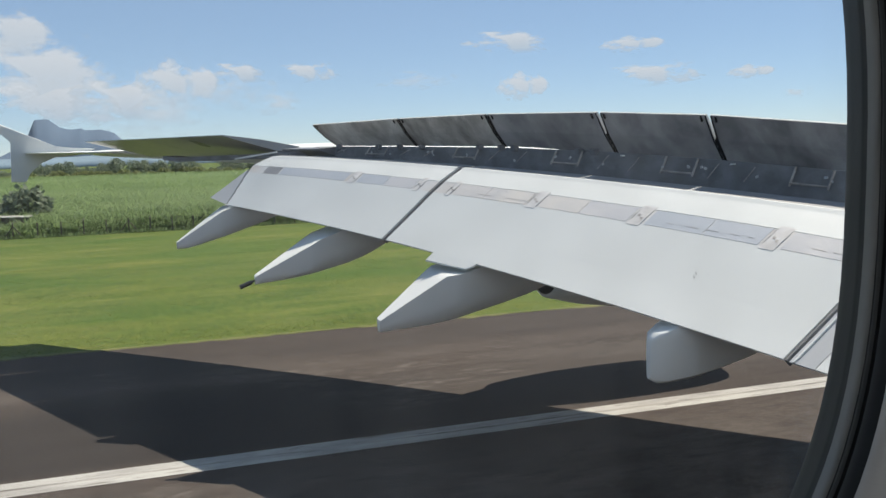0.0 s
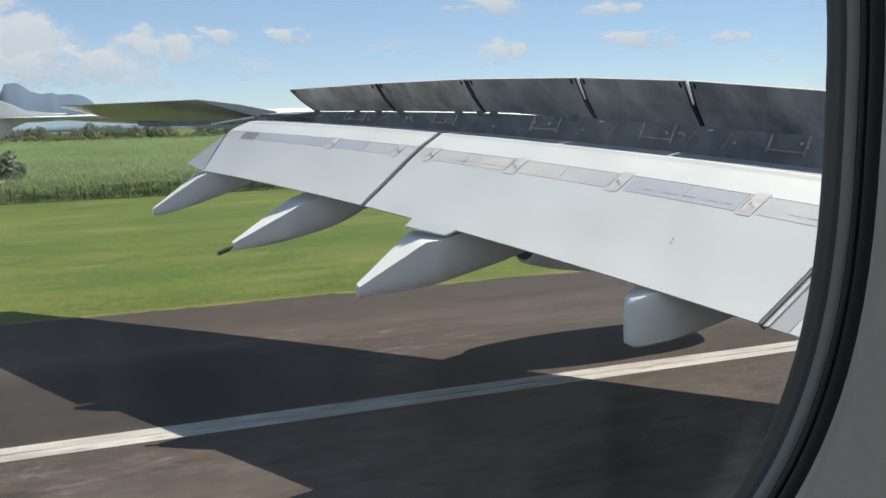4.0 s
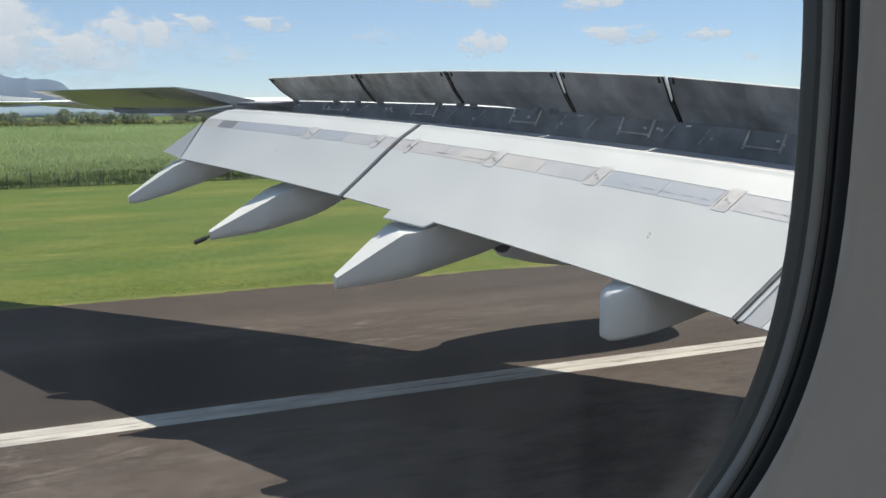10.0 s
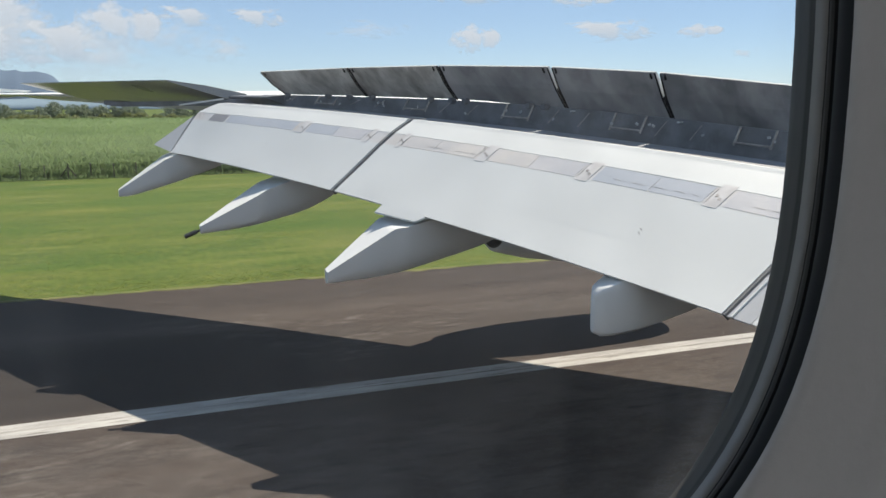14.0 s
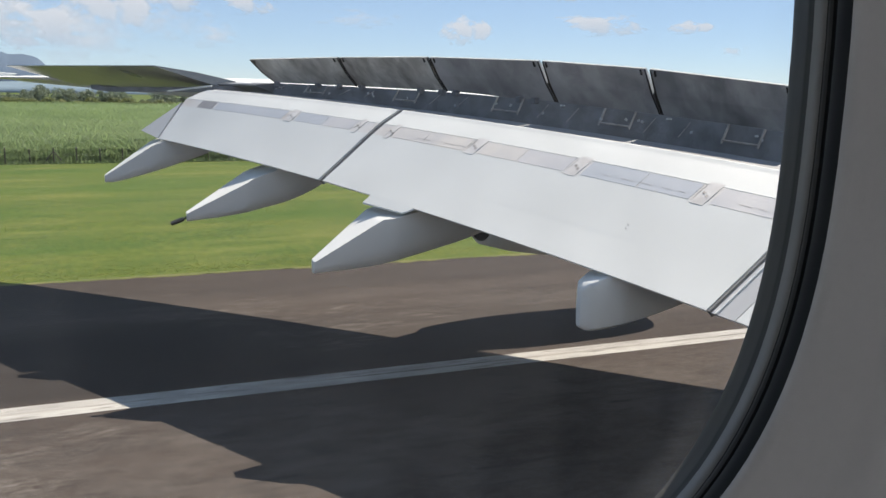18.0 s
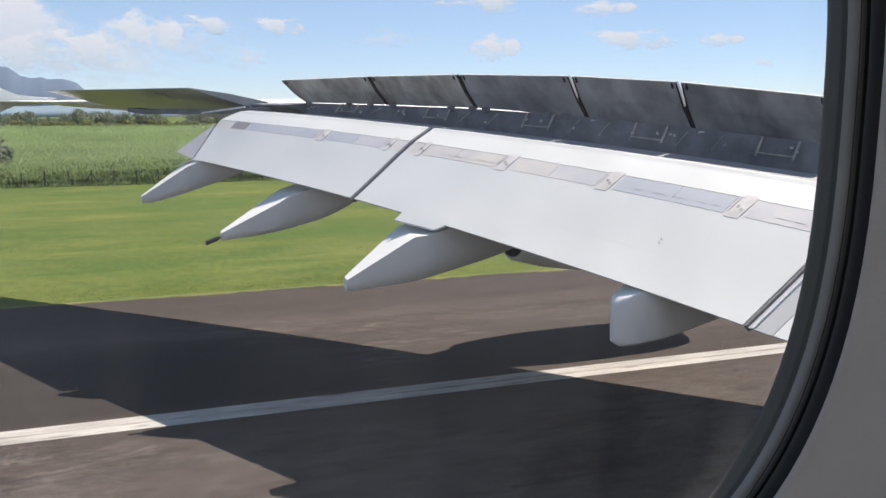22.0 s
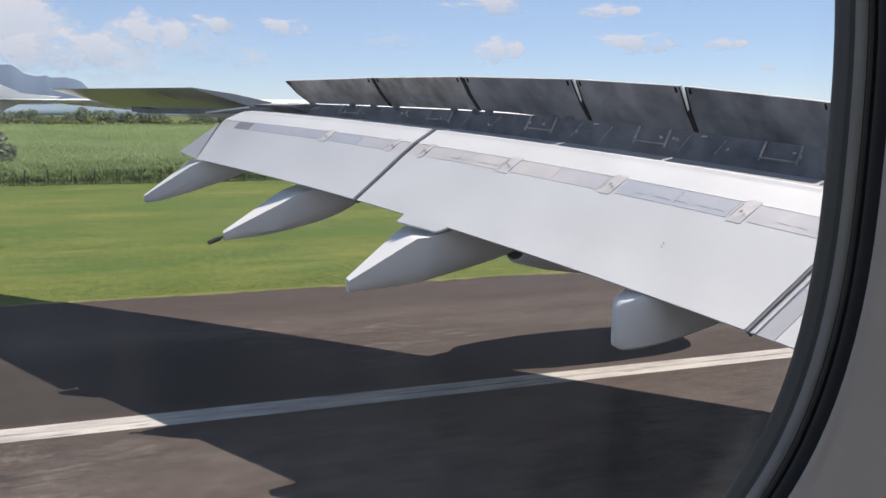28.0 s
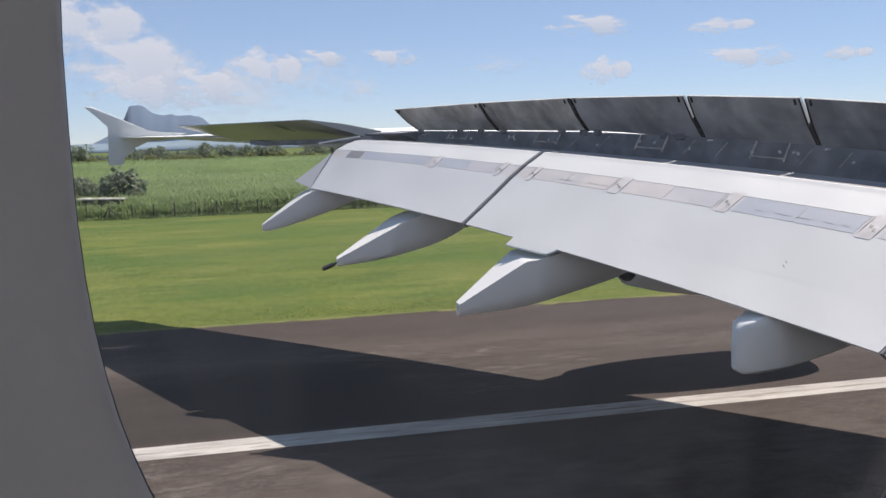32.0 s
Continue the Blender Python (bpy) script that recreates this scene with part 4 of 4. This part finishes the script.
spots = [(x, y, 0) for x, y in zip(xs, ys) if noise.noise(Vector((x * 0.09, y * 0.4, 7))) + 0.6 * noise.noise(Vector((x * 0.5, y * 1.3, 1))) + rng.uniform(-0.5, 0.5) > 0.0]
tagged(blades("field_grass", spots, rng.uniform(0.006, 0.014, len(spots)), 0.03, 2, FIELD, 0.14, 3.0), "uneven clumps of short green grass on the field", "grass", kind="stuff")

# ragged turf creeping over the asphalt's edge
V, F = [], []
for i, x in enumerate(np.arange(-30, 34, 0.12)):
    e = 30.40 + 0.30 * noise.noise(Vector((x * 0.35, 2, 0))) + 0.18 * noise.noise(Vector((x * 1.7, 5, 0))) + rng.uniform(-0.03, 0.03)
    V += [(x, e, 0.031), (x, e + 0.05, 0.045), (x, 30.62, 0.045), (x, 30.85, 0.004)]
    if i:
        b = 4 * i
        F += [(b - 4 + k, b + k, b + k + 1, b - 3 + k) for k in range(3)]
verge = tagged(raw("grass_verge", V, F, VERGE), "ragged yellow-green turf edge beside the asphalt", "grass", kind="structure")
verge.matrix_world = pose(0, -0.25, 0, 0, 0, -2.06)

# sugar cane
pts, hs = [], []
for y0, y1, step in ((83.7, 85.2, 0.22), (85.2, 100, 0.42), (100, 150, 0.62), (150, 260, 1.2), (260, 400, 2.4)):
    y = y0
    while y < y1:
        half = 0.24 * y + 6
        x = -half
        while x < half:
            pts.append((x + rng.uniform(-step, step) * 0.5, y + rng.uniform(-step, step) * 0.5, 0.8 if y > 85.2 else 0.0))
            hs.append(rng.uniform(1.1, 1.75) + 0.25 * math.sin(x * 0.11 + y * 0.07) + (0 if y > 85.2 else rng.uniform(0, 0.6)))
            x += step
        y += step
for k in range(4200):                    # weeds at the foot of the cane
    pts.append((rng.uniform(-27, 27), 82.7 + 1.0 * rng.uniform(0, 1), 0.0))
    hs.append(rng.uniform(0.35, 1.15) + 0.2 * math.sin(pts[-1][0] * 1.3))
for k in range(2600):
    pts.append((rng.uniform(-27, 27), rng.uniform(81.9, 82.8), 0.0))
    hs.append(rng.uniform(0.12, 0.42))
tagged(blades("cane_leaves", pts, hs, 0.035, 7, CANE_LEAF, 0.3, 1.2), "tall green sugar cane leaves in a dense field", "crop", kind="stuff")
V, F = [], []
nx, ny = 60, 60
for j in range(ny):
    for i in range(nx):
        y = 84.9 + (j / (ny - 1)) ** 2 * 330
        x = (i / (nx - 1) - 0.5) * 2 * (0.3 * y + 20)
        V.append((x, y, 0.02 if j == 0 else 1.05 + 0.2 * rng.uniform(-1, 1)))
F = [(j * nx + i, j * nx + i + 1, (j + 1) * nx + i + 1, (j + 1) * nx + i) for j in range(ny - 1) for i in range(nx - 1)]
tagged(raw("cane_field", V, F, CANE, smooth=True), "dense green sugar cane field behind the fence", "crop", kind="stuff")

# ---- fence ----
fence = empty("fence", "perimeter fence of dark posts with thin wires", "fence", (0, 82, 0))
b = bmesh.new()
box(b, (-0.055, -0.055, -0.1), (0.055, 0.055, 1.4))
post_me = obj("post", bevelled(b, 0.012, 1), POST, fence)
b = bmesh.new()
rod(b, (0, 0, 1.15), (0.85, 0, 0), 0.045, 6)
brace_me = obj("brace", b, POST, fence)
b = bmesh.new()
box(b, (-0.05, -0.06, 1.402), (0.05, 0.06, 1.50))
cap_me = obj("cap", bevelled(b, 0.02, 1), LINE, post_me, "pale cap")
first = True
for i, x in enumerate(np.arange(-36, 40, 1.95)):
    if first:
        p = post_me
        first = False
    else:
        p = post_me.copy()
        scene.collection.objects.link(p)
        if i % 3 == 0:
            c = cap_me.copy()
            scene.collection.objects.link(c)
            c.parent = p
    p.location = (x + rng.uniform(-0.06, 0.06), 0, rng.uniform(-0.06, 0.06))
    p.rotation_euler = (rng.uniform(-0.03, 0.03), rng.uniform(-0.03, 0.03), 0)
    if i % 5 == 2:
        for s in (1, -1):
            q = brace_me.copy()
            scene.collection.objects.link(q)
            q.location = (x, 0, 0)
            q.scale = (s, 1, 1)
bpy.data.objects.remove(brace_me)
for z in (0.35, 0.8, 1.25):
    b = bmesh.new()
    rod(b, (-36, 0, z), (39, 0, z), 0.008, 5)
    part("wire", b, METAL, fence)

# ---- trees ----
def tree(h, w, seed, label):
    r = random.Random(seed)
    base = empty("tree", label, "tree", group="trees behind the cane field")
    secs = []
    for k in range(6):
        z = h * 0.6 * k / 5
        rad = h * 0.03 * (1 - 0.12 * k)
        secs.append([(rad * math.cos(a) + 0.05 * h * math.sin(k), rad * math.sin(a), z) for a in np.linspace(0, 2 * math.pi, 8)[:-1]])
    part("trunk", loft(secs), BARK, base)
    V, F = [], []
    clumps = [(r.gauss(0, w * 0.3), r.gauss(0, w * 0.3), h * r.uniform(0.3, 0.88)) for _ in range(16)]
    for cx, cy, cz in clumps:
        rad = w * r.uniform(0.16, 0.3)
        for _ in range(95):
            d = Vector((r.gauss(0, 1), r.gauss(0, 1), r.gauss(0, 1))).normalized() * rad * r.uniform(0.6, 1.05)
            c = Vector((cx, cy, cz)) + d
            c.z = max(c.z, 0.1)
            s = w * 0.034 * r.uniform(0.6, 1.3)
            q = Vector((r.gauss(0, 1), r.gauss(0, 1), r.gauss(0, 1))).normalized()
            u = q.orthogonal().normalized() * s
            v = q.cross(u).normalized() * s
            i = len(V)
            V += [c - u - v, c + u - v * 0.6, c + u + v, c - u * 0.7 + v]
            F.append((i, i + 1, i + 2, i + 3))
    raw("crown", V, F, LEAF, base)
    return base


kinds = [tree(7.5, 9, 1, "broad dark green tree behind the cane field"), tree(5.5, 9, 2, "low spreading green tree behind the cane field"), tree(6.5, 6, 3, "rounded dark green tree behind the cane field")]
used = [False] * 3
for k in range(34):
    x = -75 + k * 4.6 + rng.uniform(-2, 2)
    y = 405 + rng.uniform(0, 45)
    s = rng.uniform(0.5, 1.0) if k % 4 else rng.uniform(1.05, 1.25)
    i = k % 3
    m = pose(x, y, 0, 0, 0, rng.uniform(0, 360))
    if used[i]:
        t = copy_thing(kinds[i], m)
    else:
        kinds[i].matrix_basis = m
        used[i] = True
        t = kinds[i]
    t.scale = (s, s, s)

SCRUB = leafy(mat("pale_scrub", (0.28, 0.29, 0.12), 0.7, 0, 0.25, 0.12, 1.2, 0, dark=(0.17, 0.20, 0.085)), 0.4)
shrub = empty("shrub", "low yellow-green shrub at the edge of the cane", "shrub", group="shrubs along the tree line")
V, F = [], []
r = random.Random(9)
for _ in range(420):
    d = Vector((r.gauss(0, 1), r.gauss(0, 1), abs(r.gauss(0, 1)))).normalized() * r.uniform(0.6, 1.0)
    c = Vector((d.x * 3.0, d.y * 2.0, 0.3 + d.z * 2.6)) * (1 + 0.2 * noise.noise(d * 2.1))
    q = Vector((r.gauss(0, 1), r.gauss(0, 1), r.gauss(0, 1))).normalized()
    u = q.orthogonal().normalized() * 0.3
    v = q.cross(u).normalized() * 0.24
    i = len(V)
    V += [c - u - v, c + u - v * 0.6, c + u + v, c - u * 0.7 + v]
    F.append((i, i + 1, i + 2, i + 3))
raw("foliage", V, F, SCRUB, shrub)
for k in range(30):
    m = pose(-78 + k * 5.3 + rng.uniform(-2, 2), 401 + rng.uniform(-2, 5), 0, 0, 0, rng.uniform(0, 360))
    if k:
        t = copy_thing(shrub, m)
    else:
        shrub.matrix_basis = m
        t = shrub
    z = rng.uniform(0.7, 1.5)
    t.scale = (z * 1.2, z * 1.2, z)

# ---- hut and bushes beyond the fence ----
TIN = mat("rusty_tin", (0.16, 0.15, 0.15), 0.6, 0.3, 0.2, 1.5, 12, 0.004, dark=(0.09, 0.06, 0.045))
TIN_ROOF = mat("pale_tin", (0.55, 0.55, 0.54), 0.5, 0.3, 0.15, 1.5, 12, 0.004, dark=(0.35, 0.30, 0.26))
hut = empty("hut", "small dark tin hut with a pale flat roof", "hut", (-13.9, 86.5, 0))
b = bmesh.new()
box(b, (-1.9, -1.2, 0), (1.9, 1.2, 1.75))
part("wall", bevelled(b, 0.03, 1), TIN, hut)
b = bmesh.new()
box(b, (-2.1, -1.4, 1.752), (2.15, 1.4, 1.83), pose(0, 0, 0, 0, 1.5, 0))
part("roof", b, TIN_ROOF, hut, "pale tin roof")
b = bmesh.new()
box(b, (-0.5, -1.24, 0.05), (0.3, -1.202, 1.6))
part("door", b, POST, hut)
for k, (x, y, h, w) in enumerate(((-12.7, 92, 4.4, 4.6), (-17.5, 94, 3.6, 5.5), (-21.0, 97, 4.4, 6.0))):
    r = random.Random(40 + k)
    bush = empty("bush", "rounded dark green bush beyond the fence", "bush", (x, y, 0), "bushes beyond the fence")
    V, F = [], []
    for _ in range(1500):
        d = Vector((r.gauss(0, 1), r.gauss(0, 1), r.gauss(0, 1))).normalized() * r.uniform(0.7, 1.0)
        lump = 1 + 0.22 * noise.noise(d * 2.3 + Vector((k, 0, 0)))
        c = Vector((d.x * w * 0.5, d.y * w * 0.5, h * 0.5 + d.z * h * 0.5)) * lump
        c.z = max(c.z, 0.1)
        q = Vector((r.gauss(0, 1), r.gauss(0, 1), r.gauss(0, 1))).normalized()
        u = q.orthogonal().normalized() * 0.2
        v = q.cross(u).normalized() * 0.16
        i = len(V)
        V += [c - u - v, c + u - v * 0.6, c + u + v, c - u * 0.7 + v]
        F.append((i, i + 1, i + 2, i + 3))
    raw("crown", V, F, LEAF, bush)
    b = bmesh.new()
    rod(b, (0, 0, 0), (0.1, 0, h * 0.6), 0.12)
    part("trunk", b, BARK, bush)

# ---- distance ----
def ridge(name, dist, pts, material, label, depth=400):
    """A far range: silhouette in azimuth and elevation degrees, given a body that falls away to both sides."""
    az = np.linspace(pts[0][0], pts[-1][0], 120)
    el = np.interp(az, [p[0] for p in pts], [p[1] for p in pts])
    secs = []
    for a, e in zip(az, el):
        e = e + 0.03 * noise.noise(Vector((a * 3, dist, 0))) + 0.015 * noise.noise(Vector((a * 11, dist, 0)))
        d = Vector((math.sin(radians(a)), math.cos(radians(a)), 0))
        z = 6.5 + dist * math.tan(radians(e))
        secs.append([tuple(d * (dist - depth) + Vector((0, 0, -5))), tuple(d * (dist - depth * 0.35) + Vector((0, 0, max(z * 0.55, -4)))), tuple(d * dist + Vector((0, 0, max(z, -3)))), tuple(d * (dist + depth) + Vector((0, 0, -5)))])
    o = obj(name, loft(secs), material, smooth=True)
    tagged(o, label, "mountain" if "mountain" in name else "hill", kind="structure")


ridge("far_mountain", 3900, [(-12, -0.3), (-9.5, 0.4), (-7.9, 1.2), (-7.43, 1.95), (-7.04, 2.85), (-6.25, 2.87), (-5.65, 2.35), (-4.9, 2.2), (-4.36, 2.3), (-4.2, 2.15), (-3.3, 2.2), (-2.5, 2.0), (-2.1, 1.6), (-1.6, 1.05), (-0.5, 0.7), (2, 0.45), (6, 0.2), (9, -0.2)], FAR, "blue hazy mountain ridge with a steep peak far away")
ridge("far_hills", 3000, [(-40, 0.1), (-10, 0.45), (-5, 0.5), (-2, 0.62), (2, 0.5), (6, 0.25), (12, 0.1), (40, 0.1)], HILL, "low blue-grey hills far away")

# ---- clouds, far backdrop of the sky ----
def cloud_mat(seed, soft):
    m = bpy.data.materials.new("cloud")
    m.use_nodes = True
    nt = m.node_tree
    n, l = nt.nodes, nt.links
    n.remove(n["Principled BSDF"])
    tc = n.new("ShaderNodeTexCoord")
    ns = n.new("ShaderNodeTexNoise")
    ns.noise_dimensions = "4D"
    ns.inputs["W"].default_value = seed * 3.7
    ns.inputs["Scale"].default_value, ns.inputs["Detail"].default_value, ns.inputs["Roughness"].default_value = 2.6, 9, 0.62
    l.new(tc.outputs["Object"], ns.inputs["Vector"])
    ln = n.new("ShaderNodeVectorMath")
    ln.operation = "LENGTH"
    l.new(tc.outputs["Object"], ln.inputs[0])
    st = n.new("ShaderNodeMapRange")
    st.inputs[1].default_value, st.inputs[2].default_value, st.inputs[4].default_value = 0.30, 0.68, 1.0
    l.new(ns.outputs[0], st.inputs[0])
    a1 = n.new("ShaderNodeMath")
    a1.operation = "MULTIPLY_ADD"
    a1.inputs[1].default_value = -1.05
    l.new(ln.outputs["Value"], a1.inputs[0])
    l.new(st.outputs[0], a1.inputs[2])
    mr = n.new("ShaderNodeMapRange")
    mr.interpolation_type = "SMOOTHSTEP"
    mr.inputs[1].default_value, mr.inputs[2].default_value = -0.02, soft
    mr.inputs[4].default_value = 0.92
    l.new(a1.outputs[0], mr.inputs[0])
    sep = n.new("ShaderNodeSeparateXYZ")
    l.new(tc.outputs["Object"], sep.inputs[0])
    base = n.new("ShaderNodeMapRange")
    base.interpolation_type = "SMOOTHSTEP"
    base.inputs[1].default_value, base.inputs[2].default_value = -0.62, -0.30
    l.new(sep.outputs[2], base.inputs[0])
    cut = n.new("ShaderNodeMath")
    cut.operation = "MULTIPLY"
    l.new(mr.outputs[0], cut.inputs[0]), l.new(base.outputs[0], cut.inputs[1])
    # sunlit tops and shaded bases are painted into the clouds' own glow
    cr = n.new("ShaderNodeMapRange")
    cr.inputs[1].default_value, cr.inputs[2].default_value = -0.5, 0.25
    l.new(sep.outputs[2], cr.inputs[0])
    mix = n.new("ShaderNodeMix")
    mix.data_type = "RGBA"
    mix.inputs[6].default_value, mix.inputs[7].default_value = (0.32, 0.405, 0.50, 1), (0.47, 0.515, 0.565, 1)
    l.new(cr.outputs[0], mix.inputs[0])
    em, tp, mx = n.new("ShaderNodeEmission"), n.new("ShaderNodeBsdfTransparent"), n.new("ShaderNodeMixShader")
    l.new(mix.outputs[2], em.inputs[0])
    l.new(cut.outputs[0], mx.inputs[0]), l.new(tp.outputs[0], mx.inputs[1]), l.new(em.outputs[0], mx.inputs[2])
    l.new(mx.outputs[0], n["Material Output"].inputs[0])
    return m


SOFT = [cloud_mat(k, 0.34) for k in range(3)]
THIN = [cloud_mat(k + 5, 1.1) for k in range(3)]


def cloud(i, az, el, w, h, thin=False):
    dist = 4500
    b = bmesh.new()
    bmesh.ops.create_grid(b, x_segments=12, y_segments=12, size=1)
    for v in b.verts:
        v.co = Vector((v.co.x, 0.25 * (v.co.x ** 2 + v.co.y ** 2), v.co.y))
    o = obj("cloud", b, (THIN if thin else SOFT)[i % 3])
    o.matrix_world = pose(dist * math.sin(radians(az)), dist * math.cos(radians(az)), 6.5 + dist * math.tan(radians(el)), 0, 0, -az) @ Matrix.Diagonal((dist * math.tan(radians(w)), 200, dist * math.tan(radians(h)), 1))
    o.visible_shadow = False
    tagged(o, "small white cumulus cloud in the blue sky", "cloud", "clouds", "structure")


for i, c in enumerate(((-6.6, 5.4, 9.5, 5.0), (-9.5, 7.8, 8.0, 4.5), (-5.6, 4.0, 7.5, 3.4), (-2.0, 4.1, 5.5, 2.6), (1.9, 5.0, 5.0, 3.4), (0.0, 3.2, 8, 3.4, 1), (4.5, 4.4, 5.5, 2.4, 1),
                       (25.1, 4.4, 3.2, 2.2), (33.9, 4.9, 5.0, 1.5), (24.0, 7.5, 5.2, 1.5), (32.5, 6.9, 3.8, 1.2), (10.3, 5.8, 3.2, 1.3), (17.2, 5.0, 5.0, 1.2, 1), (39.9, 4.7, 2.6, 1.0),
                       (7.9, 3.7, 4.0, 1.8, 1), (5.6, 5.8, 3.6, 1.3), (42.5, 3.2, 1.7, 0.9, 1))):
    cloud(i, *c)
